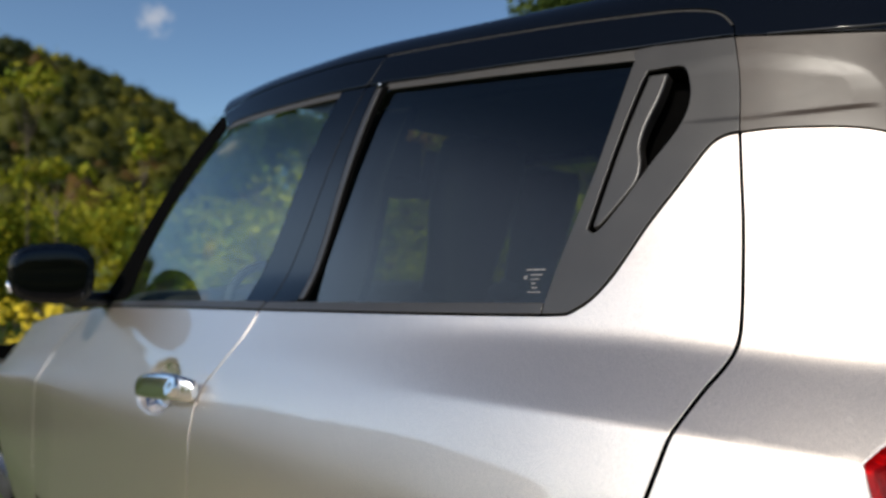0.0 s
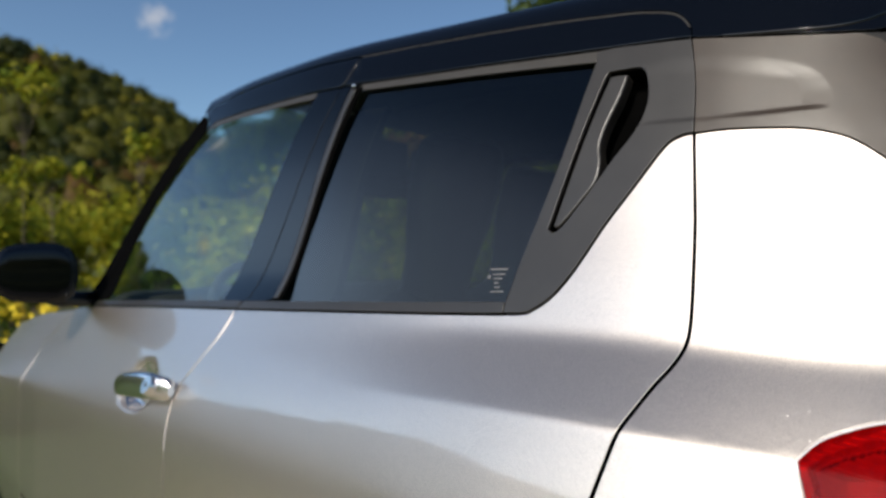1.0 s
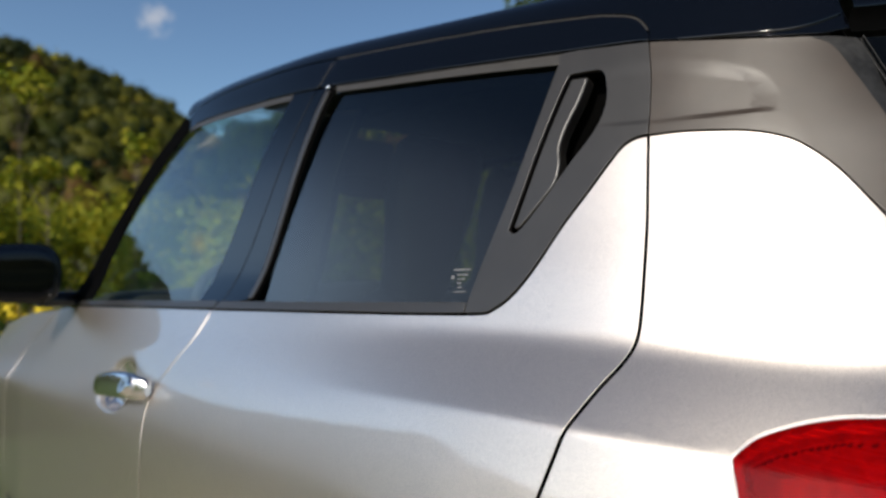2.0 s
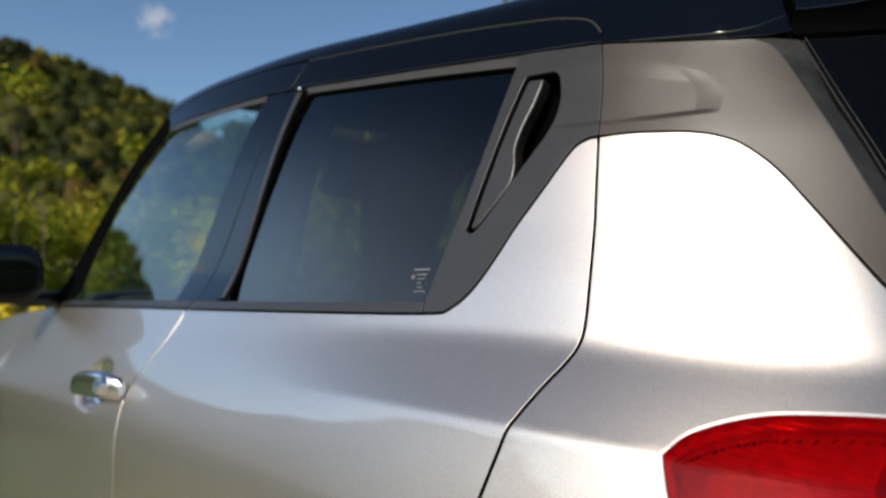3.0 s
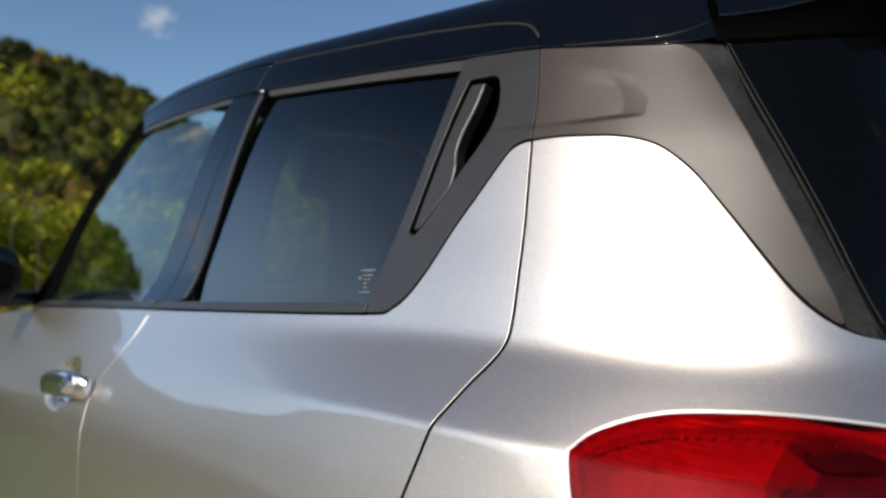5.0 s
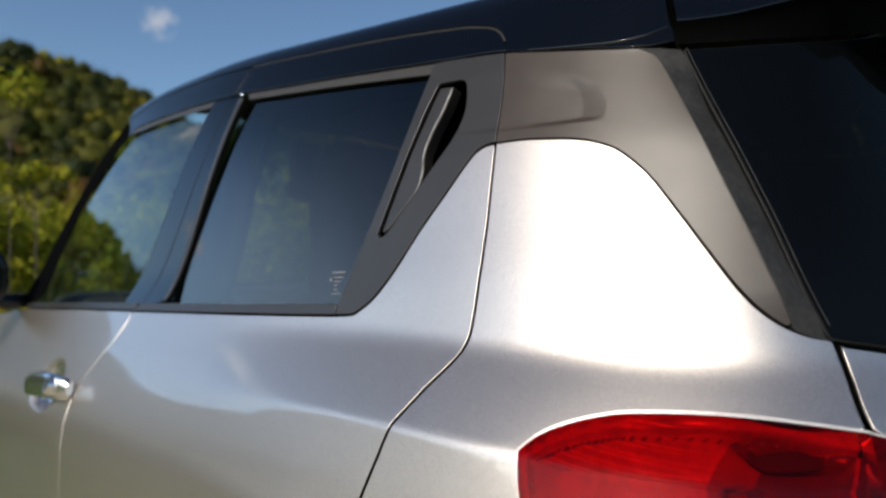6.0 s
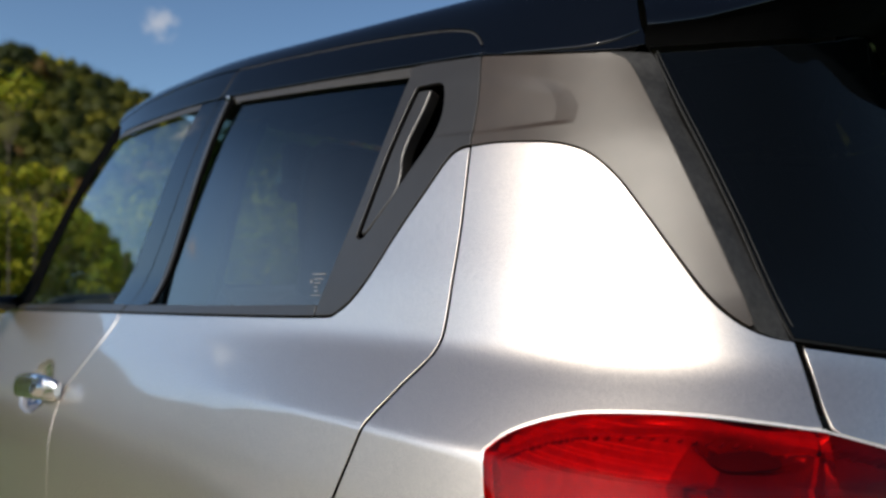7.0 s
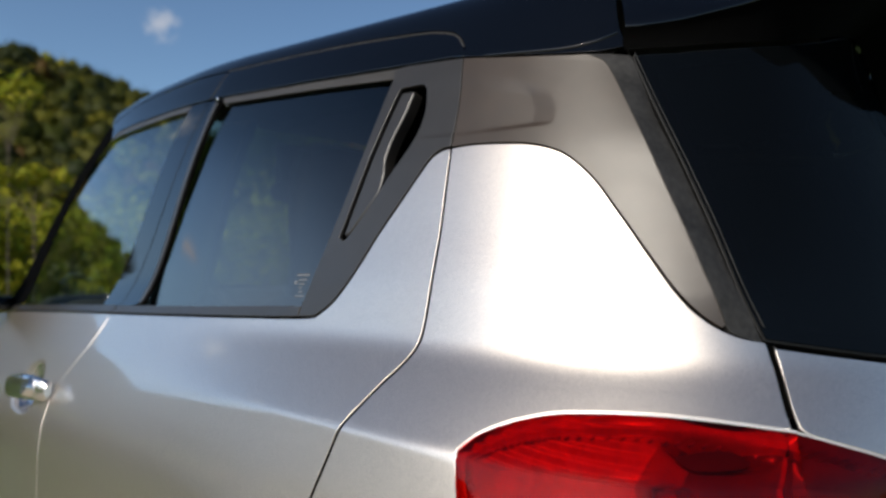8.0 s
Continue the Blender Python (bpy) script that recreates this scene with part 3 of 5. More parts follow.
def bead(name, line, r, mat, parent, side=-1, inset=0.0, k=6):
    """A thin round bead along a line on the skin."""
    q = np.array(line)
    P = raised(q[:, 0], q[:, 1], lambda s, v: inset + 0 * s)
    P[:, 1] *= -side
    T = np.gradient(P, axis=0)
    T /= np.linalg.norm(T, axis=1, keepdims=True)
    U = np.cross(T, np.array((0.0, 1.0, 0.0)))
    U /= np.linalg.norm(U, axis=1, keepdims=True)
    W = np.cross(T, U)
    n = len(P)
    verts = [tuple(P[i] + r * (math.cos(a) * U[i] + math.sin(a) * W[i])) for i in range(n) for a in np.linspace(0, 2 * math.pi, k + 1)[:-1]]
    faces = [[i * k + j, i * k + (j + 1) % k, (i + 1) * k + (j + 1) % k, (i + 1) * k + j] for i in range(n - 1) for j in range(k)]
    return link_mesh(name, verts, faces, None, mat, parent)


def near_line(line):
    """Distance of points to a polyline in the skin's plane."""
    L = np.array(line)

    def dist(s, v):
        q = np.stack([s, v], -1)[..., None, :]
        a, b = L[:-1], L[1:]
        ab = b - a
        t = np.clip(((q - a) * ab).sum(-1) / np.maximum((ab * ab).sum(-1), 1e-12), 0, 1)
        return np.linalg.norm(q - (a + ab * t[..., None]), axis=-1).min(-1)
    return dist


def ease(x, a, b):
    t = np.clip((x - a) / (b - a), 0, 1)
    return t * t * (3 - 2 * t)


# ---- the car ----
AXLE_F, AXLE_R, WHEEL_R, ARCH_R = -2.95, 0.03, 0.305, 0.345
car = tagged(new("hatchback_car"), "silver metallic hatchback with black roof and pillars, parked on gravel", "car")


def arch(cx, a0, a1, n=14):
    """Wheel arch from angle a0 to a1 (degrees, 0 rearwards, 90 up)."""
    return [(cx + ARCH_R * math.cos(radians(a0 + (a1 - a0) * k / n)), WHEEL_R + ARCH_R * math.sin(radians(a0 + (a1 - a0) * k / n))) for k in range(n + 1)]


CUT_REAR = curve_through([(0.035, 1.355), (0.046, 1.29), (0.049, 1.217), (0.053, 1.15), (0.056, 1.10), (0.058, 1.035), (0.057, 0.985), (0.052, 0.955),
                          (0.042, 0.934), (0.026, 0.910), (0.006, 0.870), (-0.005, 0.835), (-0.016, 0.795), (-0.033, 0.733), (-0.043, 0.660)], 4)
CUT_REAR_TOP, CUT_REAR_LOW = [q for q in CUT_REAR if q[1] >= 1.2169], [q for q in CUT_REAR if q[1] <= 1.2171]
CUT_B = curve_through([(-0.932, 0.982), (-0.950, 0.924), (-0.990, 0.863), (-1.022, 0.812), (-1.014, 0.738), (-1.001, 0.645), (-1.0, 0.54), (-1.01, 0.27)], 4)
CUT_B_UP = curve_through([(-0.932, 0.982), (-0.905, 1.003), (-0.824, 1.173), (-0.745, 1.351), (-0.710, 1.436)], 5)
CUT_F = curve_through([(-1.925, 0.982), (-2.013, 0.925), (-2.100, 0.865), (-2.112, 0.781), (-2.105, 0.628), (-2.12, 0.27)], 4)
TRIM_LOW = curve_through([(-0.932, 0.982), (-0.70, 0.982), (-0.50, 0.982), (-0.223, 0.982), (-0.169, 0.991), (-0.129, 1.026), (-0.086, 1.094), (-0.043, 1.147),
                          (0.001, 1.199), (0.026, 1.2135), (0.049, 1.217)], 4)
QTRIM_LOW = curve_through([(0.049, 1.217), (0.102, 1.219), (0.160, 1.217), (0.195, 1.2145), (0.230, 1.208), (0.262, 1.195), (0.298, 1.164), (0.330, 1.118), (0.360, 1.071),
                           (0.390, 1.026), (0.415, 1.002), (0.443, 0.988), (0.474, 0.982)], 4)
GATE_CUT = curve_through([(0.350, 1.365), (0.364, 1.335), (0.388, 1.272), (0.414, 1.20), (0.436, 1.12), (0.455, 1.043), (0.474, 0.982)], 4)
GATE_CUT_LOW = curve_through([(0.474, 0.982), (0.476, 0.955), (0.480, 0.925), (0.486, 0.906)], 4)
GATE_CUT_LAMP = curve_through([(0.486, 0.906), (0.494, 0.84), (0.500, 0.76), (0.498, 0.67)], 4)
LAMP_TOP = curve_through([(0.177, 0.872), (0.194, 0.888), (0.221, 0.900), (0.248, 0.9078), (0.276, 0.9125), (0.330, 0.9158), (0.381, 0.9156), (0.432, 0.912), (0.486, 0.906)], 4)
LAMP_FRONT = curve_through([(0.177, 0.872), (0.180, 0.856), (0.185, 0.831), (0.204, 0.77), (0.245, 0.70), (0.31, 0.66)], 4)
LAMP_GATE_TOP = curve_through([(0.486, 0.906), (0.527, 0.896), (0.580, 0.882), (0.640, 0.862), (0.690, 0.835), (0.70, 0.815)], 4)
SEAM = curve_through([(0.035, 1.355), (0.029, 1.376), (0.002, 1.3985), (-0.046, 1.410), (-0.12, 1.4185), (-0.28, 1.429), (-0.50, 1.435), (-0.71, 1.436), (-0.98, 1.441), (-1.22, 1.436), (-1.40, 1.41)], 5)
A_OUT = curve_through([(-1.925, 0.982), (-1.85, 1.06), (-1.75, 1.152), (-1.605, 1.247), (-1.50, 1.325), (-1.40, 1.41)], 5)
A_IN = curve_through([(-1.683, 1.003), (-1.655, 1.10), (-1.56, 1.195), (-1.44, 1.272), (-1.33, 1.346)], 5)
GLASS_TOP_F = curve_through([(-1.33, 1.346), (-1.05, 1.346), (-0.834, 1.345)], 4)
GLASS_TOP_R = curve_through([(-0.668, 1.347), (-0.366, 1.344), (-0.142, 1.338)], 4)
GLASS_END = curve_through([(-0.142, 1.338), (-0.170, 1.197), (-0.207, 1.067), (-0.217, 1.023), (-0.222, 1.001)], 4)
VENT = curve_through([(-0.172, 1.098), (-0.160, 1.150), (-0.140, 1.235), (-0.120, 1.310), (-0.112, 1.318)], 3) + curve_through(
    [(-0.090, 1.319), (-0.056, 1.318), (-0.042, 1.300), (-0.036, 1.265), (-0.052, 1.226), (-0.094, 1.178), (-0.120, 1.140), (-0.150, 1.101), (-0.163, 1.093)], 3)
BLADE = curve_through([(-0.170, 1.100), (-0.159, 1.150), (-0.139, 1.235), (-0.119, 1.309), (-0.111, 1.316)], 3) + curve_through(
    [(-0.080, 1.317), (-0.088, 1.285), (-0.104, 1.240), (-0.109, 1.210), (-0.104, 1.188), (-0.106, 1.160), (-0.124, 1.134), (-0.151, 1.102), (-0.163, 1.096)], 3)
CREASE = [(0.285, 1.337), (0.297, 1.3335), (0.316, 1.3274), (0.326, 1.3173), (0.335, 1.301), (0.347, 1.272), (0.361, 1.236), (0.373, 1.202), (0.396, 1.124), (0.415, 1.059), (0.433, 0.999), (0.44, 0.96)]


def rev(line):
    return line[::-1]


def crease_s(v):
    return np.interp(v, [q[1] for q in rev(CREASE)], [q[0] for q in rev(CREASE)])



RECESS_IN = smooth_curve([(1.20, 0.196), (1.240, 0.201), (1.262, 0.205), (1.289, 0.192), (1.305, 0.166), (1.33, 0.10)], 0.014)
RECESS_OUT = smooth_curve([(1.20, 0.230), (1.240, 0.237), (1.262, 0.243), (1.289, 0.226), (1.305, 0.191), (1.33, 0.12)], 0.014)


def pillar_recess(s, v):
    """A finger recess behind the door handle: a flat floor that ends in a curved, sloping wall."""
    low, high = 1.231 + 0.04 * np.clip(s - 0.07, 0, 0.14), 1.323 - 0.155 * np.clip(s - 0.06, 0, 0.2)
    inside = np.minimum(ease(v, low, low + 0.007), 1 - ease(v, high - 0.022, high + 0.006))
    along = ease(s, 0.08, 0.19) * 0.7 + 0.3
    return inside * along * np.clip((RECESS_OUT(v) - s) / (RECESS_OUT(v) - RECESS_IN(v)), 0, 1) * 0.0027


def edge_turn(s, v):
    """The trim's turn towards the tailgate."""
    return (0.42 - 0.22 * (1 - ease(v, 0.99, 1.07)) - 0.33 * ease(v, 1.24, 1.33)) * np.maximum(0, s - crease_s(v)) - crease_lift(np.minimum(s, crease_s(v)), v)


def crease_lift(s, v):
    """The cover stays flat up to its crease, then falls away to the gate's cut."""
    c = crease_s(v)
    rise = np.clip((s - (c - 0.10)) / 0.10, 0, 1) ** 2
    return 0.007 * rise * (1 - 0.9 * ease(v, 1.18, 1.335)) * ease(v, 0.98, 1.03)


def pane_sink(s, v):
    """The door panes are plain barrels."""
    u = (v - 1.0) / 0.345
    w0, w2 = side_width(s, 1.0 + 0 * s) - 0.002, side_width(s, 1.345 + 0 * s)
    return (side_width(s, v) - (w0 + (w2 - w0) * u + 0.012 * u * (1 - u))) * 0.93


def handle_bowl(s, v):
    r = ((s + 1.222) / 0.095) ** 2 + ((v - 0.793) / 0.072) ** 2
    return 0.030 * (1 - ease(r, 0.25, 1.05))


def dome(s0, v0, a, b, h):
    return lambda s, v: -h * (1 - ease(((s - s0) / a) ** 2 + ((v - v0) / b) ** 2, 0.0, 1.0))


def lamp_depth(d):
    """A tail lamp's inside: a raised border, a groove, then the bowl."""
    return np.interp(d, [0, 0.008, 0.009, 0.0105, 0.0115, 0.016, 0.034], [0.005, 0.005, 0.013, 0.013, 0.007, 0.009, 0.019])


def lamp_pits(s, v):
    """Deep hollows round the bulbs."""
    pit = 0
    for c_s, c_v, r_s, r_v, deep in ((0.418, 0.897, 0.044, 0.009, 0.034), (0.382, 0.858, 0.016, 0.014, 0.020)):
        pit = pit + deep * np.exp(-(((s - c_s) / r_s) ** 2 + ((v - c_v - 0.08 * (c_s - s)) / r_v) ** 2) ** 2)
    return pit


def lamp_fins(s, v):
    """Fine fins in the upper part of the bowl, falling slightly rearwards."""
    q = v + 0.06 * (s - 0.2)
    return 0.0120 * np.abs((q / 0.0086) % 1.0 - 0.5) * ease(q, 0.8715, 0.8735) * (1 - ease(s, 0.29, 0.40)) + lamp_pits(s, v) + 0.10 * np.maximum(0, s - 0.37)


for side in (-1, 1):
    # doors
    front_door = panel("front_door", rev(CUT_B) + curve_through([(-0.932, 0.982), (-1.4, 0.983), (-1.75, 0.985), (-1.925, 0.982)], 6)[1:] + CUT_F[1:], SILVER, car, side,
                       dent=handle_bowl, step=(0.02, 0.010))
    arch_r = arch(AXLE_R, 103, 172)
    rear_door = panel("rear_door", TRIM_LOW + CUT_REAR_LOW[1:] + arch_r[1:] + [(-0.33, 0.27), (-1.01, 0.27)] + rev(CUT_B)[1:], SILVER, car, side, gap=0.0025, depth=0.0013, roll=0.0008, step=(0.04, 0.009))
    bead("rolled_edge", [(q[0] + 0.0035, q[1]) for q in CUT_B[1:11]], 0.0024, SILVER, rear_door, side, inset=0.0014, k=10)
    panel("side_sill", [(-0.33, 0.262), (-1.11, 0.262), (-2.10, 0.262), (-2.10, 0.12), (-1.0, 0.12), (-0.36, 0.14)], SILVER, car, side)
    panel("belt_trim", curve_through([(-0.932, 0.983), (-1.4, 0.984), (-1.75, 0.986), (-1.90, 0.985)], 4) + [(-1.80, 0.999), (-1.72, 1.0005), (-1.4, 1.0), (-0.922, 1.0)], SMOOTH_PLASTIC, front_door, side, gap=0.0004, inset=-0.002)
    panel("belt_trim", [q for q in TRIM_LOW if q[0] < -0.228] + [(-0.2225, 0.9822), (-0.2220, 0.999), (-0.5, 0.999), (-0.912, 0.999)], SMOOTH_PLASTIC, rear_door, side, gap=0.0004, inset=-0.002)
    pane_f = panel("window_pane", [(-1.683, 1.002)] + A_IN[1:] + GLASS_TOP_F[1:] + curve_through([(-0.834, 1.345), (-0.924, 1.173), (-1.012, 1.002)], 4)[1:], TINT_CLEAR, front_door, side, inset=0.009, gap=-0.014, depth=0.0, dent=pane_sink, label="faintly green-tinted side window")
    pane_r = panel("window_pane", [(-0.808, 1.001)] + curve_through([(-0.808, 1.001), (-0.762, 1.17), (-0.698, 1.347)], 4)[1:] + GLASS_TOP_R + GLASS_END[1:], TINT_DARK, rear_door, side, inset=0.009, gap=-0.014, depth=0.0, dent=pane_sink, label="dark privacy-tinted side window")
    panel("top_trim", GLASS_TOP_F + [(-0.828, 1.360), (-1.05, 1.361), (-1.30, 1.361)], TRIM, front_door, side, gap=0.0004)
    panel("top_trim", GLASS_TOP_R + [(-0.136, 1.357), (-0.366, 1.3605), (-0.675, 1.362), (-0.684, 1.352)], TRIM, rear_door, side, gap=0.0004)
    panel("pillar_panel", [(-1.012, 1.0015), (-0.924, 1.173), (-0.834, 1.345), (-0.828, 1.361), (-0.742, 1.361)] + rev(CUT_B_UP)[6:], BLACK_GLOSS, front_door, side, gap=0.001)
    panel("pillar_panel", CUT_B_UP[4:-5] + [(-0.742, 1.361), (-0.688, 1.362), (-0.693, 1.352), (-0.750, 1.171), (-0.808, 1.0015)], BLACK_GLOSS, rear_door, side, gap=0.001)
    panel("window_seal", [(-0.810, 1.001), (-0.764, 1.171), (-0.706, 1.358), (-0.668, 1.354), (-0.728, 1.17), (-0.777, 1.001)], SEAL, rear_door, side, gap=0.0004, inset=-0.003)
    panel("seal_lip", [(-0.803, 1.002), (-0.757, 1.171), (-0.699, 1.351), (-0.684, 1.350), (-0.740, 1.17), (-0.786, 1.002)], SMOOTH_PLASTIC, rear_door, side, gap=0.0004, depth=0.004, roll=0.0012, inset=-0.0065)
    b_up = [q for q in CUT_B_UP if q[1] >= 1.36]
    seam_r = [q for q in SEAM if q[0] > -0.712]
    seam_f = [q for q in SEAM if q[0] < -0.709]
    panel("upper_frame", [(-0.136, 1.358), (-0.366, 1.3615), (-0.690, 1.363), (-0.7415, 1.3625)] + b_up[1:] + rev(seam_r) + [(-0.02, 1.3565)], BLACK_GLOSS, rear_door, side, gap=0.001, depth=0.008, roll=0.0045)
    panel("upper_frame", rev(b_up) + [(-0.745, 1.362), (-0.828, 1.362), (-1.05, 1.362), (-1.30, 1.362), (-1.33, 1.347), (-1.36, 1.388), (-1.398, 1.408)] + rev(seam_f)[1:-1], BLACK_GLOSS, front_door, side, gap=0.001, depth=0.008, roll=0.0045)
    panel("pillar_frame", [(-1.36, 1.388), (-1.33, 1.346)] + rev(A_IN)[1:] + [(-1.79, 1.0), (-1.725, 1.10), (-1.59, 1.222), (-1.50, 1.288), (-1.425, 1.348)], SEAL, front_door, side, gap=0.0005, roll=0.001)
    panel("corner_trim", [rev(GLASS_END) + curve_through([(-0.142, 1.338), (-0.136, 1.357), (-0.05, 1.3565), (0.034, 1.354)], 3)[1:] + CUT_REAR_TOP[1:-1] + [q for q in rev(TRIM_LOW) if q[0] > -0.221] + [(-0.2232, 0.9822)], VENT],
          SMOOTH_PLASTIC, rear_door, side, gap=0.0008, depth=0.014, step=(0.010, 0.005), inset=-0.0012, dent=lambda s, v: 1.2 * pillar_recess(s, v) * ease(s, -0.075, 0.0), label="satin black plastic corner trim")
    # floor and walls of the recess coloured near-black for its shade
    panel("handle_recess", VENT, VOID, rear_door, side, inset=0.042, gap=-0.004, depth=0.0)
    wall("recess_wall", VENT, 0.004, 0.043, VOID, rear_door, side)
    panel("handle_blade", BLADE, SMOOTH_PLASTIC, rear_door, side, gap=0.0025, depth=0.020, step=(0.02, 0.016), roll=0.004, inset=0.001)
    # grey bead along the roof seam, standing in for its edge highlight
    bead("drip_lip", [(q[0], q[1] - 0.0035) for q in seam_r if q[0] < 0.03], 0.0016, TRIM, rear_door, side, inset=0.0004)
    # pillar between the doors' frames and the screen
    panel("screen_pillar", A_OUT + [(-1.36, 1.388), (-1.425, 1.348), (-1.50, 1.288), (-1.59, 1.222), (-1.725, 1.10), (-1.79, 1.0)], SEAL, car, side, gap=0.001)
    # rear quarter
    lamp_edge = rev(LAMP_TOP) + LAMP_FRONT[1:]
    quarter = panel("quarter_panel", QTRIM_LOW + GATE_CUT_LOW[1:] + lamp_edge[1:] + [(0.25, 0.640)] + arch(AXLE_R, 66, 103)[0:] + rev(CUT_REAR_LOW)[1:], SILVER, car, side, step=(0.025, 0.008))
    crease_line = [(float(crease_s(v)), float(v)) for v in np.concatenate([np.linspace(1.334, 1.26, 9), np.linspace(1.24, 0.9960, 12)])]
    panel("pillar_trim", curve_through([(0.035, 1.354), (0.141, 1.344), (0.254, 1.336), (0.285, 1.335)], 4) + crease_line + [q for q in rev(QTRIM_LOW) if q[0] < 0.430] + rev(CUT_REAR_TOP)[1:-1],
          PLASTIC, quarter, side, gap=0.0003, depth=0.010, step=(0.006, 0.0032), roll=0.0008, dent=lambda s, v: pillar_recess(s, v) - crease_lift(s, v), label="satin black plastic pillar cover with finger recess")
    panel("pillar_edge", crease_line + [q for q in QTRIM_LOW if q[0] > 0.432] + rev([q for q in GATE_CUT if q[1] < 1.338])[1:] + [(0.33, 1.3355)], DUSTY_PLASTIC, quarter, side, gap=0.0, depth=0.010, step=(0.008, 0.012), roll=0.0008, dent=edge_turn, label="dusty matt black pillar edge")
    # tail lamp on the body
    lamp_loop = LAMP_TOP + GATE_CUT_LAMP[1:] + [(0.42, 0.655)] + rev(LAMP_FRONT)[:-1]
    lamp_dist = near_line(lamp_edge)
    tail_lamp = panel("tail_lamp", lamp_loop, RED_LENS, car, side, gap=0.0006, depth=0.016, inset=-0.002, step=(0.02, 0.018), roll=0.001, dent=dome(0.33, 0.80, 0.22, 0.14, 0.010), label="red tail lamp lens")
    panel("reflector", lamp_loop, RED_INNER, tail_lamp, side, gap=0.0, depth=0.01, step=(0.006, 0.0014), roll=0.0004, dent=lambda s, v: lamp_depth(lamp_dist(s, v)) + lamp_fins(s, v))
    # darker red sheets over the reflector: its turn into shade, put into colour
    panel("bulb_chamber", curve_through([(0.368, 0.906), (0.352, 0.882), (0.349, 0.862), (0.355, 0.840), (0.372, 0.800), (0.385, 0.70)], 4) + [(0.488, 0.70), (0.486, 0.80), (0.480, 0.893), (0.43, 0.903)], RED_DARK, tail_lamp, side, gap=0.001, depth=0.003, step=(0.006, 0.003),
          dent=lambda s, v: lamp_depth(lamp_dist(s, v)) + lamp_fins(s, v) - 0.0012, label="red reflector area coloured darker for shade")
    panel("bulb_chamber", curve_through([(0.402, 0.904), (0.392, 0.885), (0.388, 0.862), (0.390, 0.840), (0.41, 0.780), (0.43, 0.70)], 4) + [(0.490, 0.70), (0.488, 0.80), (0.483, 0.896), (0.45, 0.9025)], RED_DEEP_SHADE, tail_lamp, side, gap=0.001, depth=0.003, step=(0.006, 0.003),
          dent=lambda s, v: lamp_depth(lamp_dist(s, v)) + lamp_fins(s, v) - 0.0024, label="red reflector area coloured darkest for shade")
    # chrome bead added behind the lens for the glints along its front border
    bead("chrome_strip", [(q[0] + 0.0065, q[1]) for q in LAMP_FRONT if 0.80 < q[1] < 0.862], 0.0016, CHROME, tail_lamp, side, inset=0.0035)
    # flat dark patch put in for the shade of the bulb's hollow
    panel("bulb_shroud", curve_through([(0.378, 0.8916), (0.386, 0.886), (0.4016, 0.8816), (0.4397, 0.8835), (0.4468, 0.8894), (0.4293, 0.8972), (0.40, 0.8965), (0.378, 0.8916)], 3)[:-1], LINING, tail_lamp, side, inset=0.0105, gap=0.0, depth=0.004, step=(0.02, 0.01), label="dark patch standing in for the shaded bulb hollow")
    edge_in = shrink(lamp_loop, 0.0145)
    for a in edge_in[2:28]:
        panel("lens_flute", [(a[0] + 0.0030 * math.cos(q), a[1] + 0.0013 * math.sin(q) + 0.0012 * math.cos(q)) for q in np.linspace(0, 2 * math.pi, 9)[:-1]], RED_DARK, tail_lamp, side, gap=0, depth=0.004, inset=0.0075, step=(0.1, 0.1), roll=0.0006)
    # bright bead in place of the sun's highlight on the panel's rim
    bead("lamp_bead", [(q[0] - 0.0015, q[1]) for q in rev(LAMP_FRONT)] + [(q[0], q[1] + 0.0015) for q in LAMP_TOP[1:]], 0.0013, EDGE_HIGHLIGHT, tail_lamp, side, inset=0.0009)
    # tailgate
    gate = panel("tailgate", GATE_CUT_LOW + [(q[0], q[1] - 0.0042) for q in LAMP_GATE_TOP[1:]] + [(0.695, 0.78), (0.64, 0.71), (0.50, 0.665), (0.53, 0.60), (0.70, 0.50), (S_REAR, 0.48), (S_REAR, 0.948), (0.85, 0.949), (0.70, 0.955), (0.626, 0.962), (0.535, 0.9735)], SILVER, car, side, gap=0.0058)
    glass_top = [(S_REAR, 1.490), (1.12, 1.472), (0.90, 1.420), (0.71, 1.382), (0.548, 1.355), (0.442, 1.341), (0.366, 1.336)]
    glass_low = curve_through([(0.474, 0.982), (0.535, 0.974), (0.626, 0.9625), (0.70, 0.956), (0.85, 0.950), (S_REAR, 0.949)], 4)
    panel("rear_window", glass_low + glass_top + GATE_CUT[5:-1], REAR_GLASS, gate, side, gap=0.0035, depth=0.0, inset=0.004, label="dark tinted rear window")
    panel("window_border", [glass_low + glass_top + GATE_CUT[5:-1],
                            rev([(0.515, 0.995), (0.626, 0.980), (0.85, 0.968), (S_REAR - 0.01, 0.967), (S_REAR - 0.01, 1.440), (1.10, 1.428), (0.90, 1.392), (0.71, 1.360), (0.548, 1.334), (0.405, 1.31), (0.452, 1.18), (0.485, 1.06)])], RUBBER, gate, side, gap=0.001, depth=0.008, inset=0.006)
    bead("glass_edge", [(q[0] + 0.0075, q[1]) for q in GATE_CUT if q[1] < 1.336][:-1] + [(0.4785, 0.996)], 0.0007, DUSTY_PLASTIC, gate, side, inset=0.003)
    ss = np.linspace(0.354, S_REAR, 48)
    foot = np.interp(ss, [q[0] for q in rev(glass_top)], [q[1] for q in rev(glass_top)])
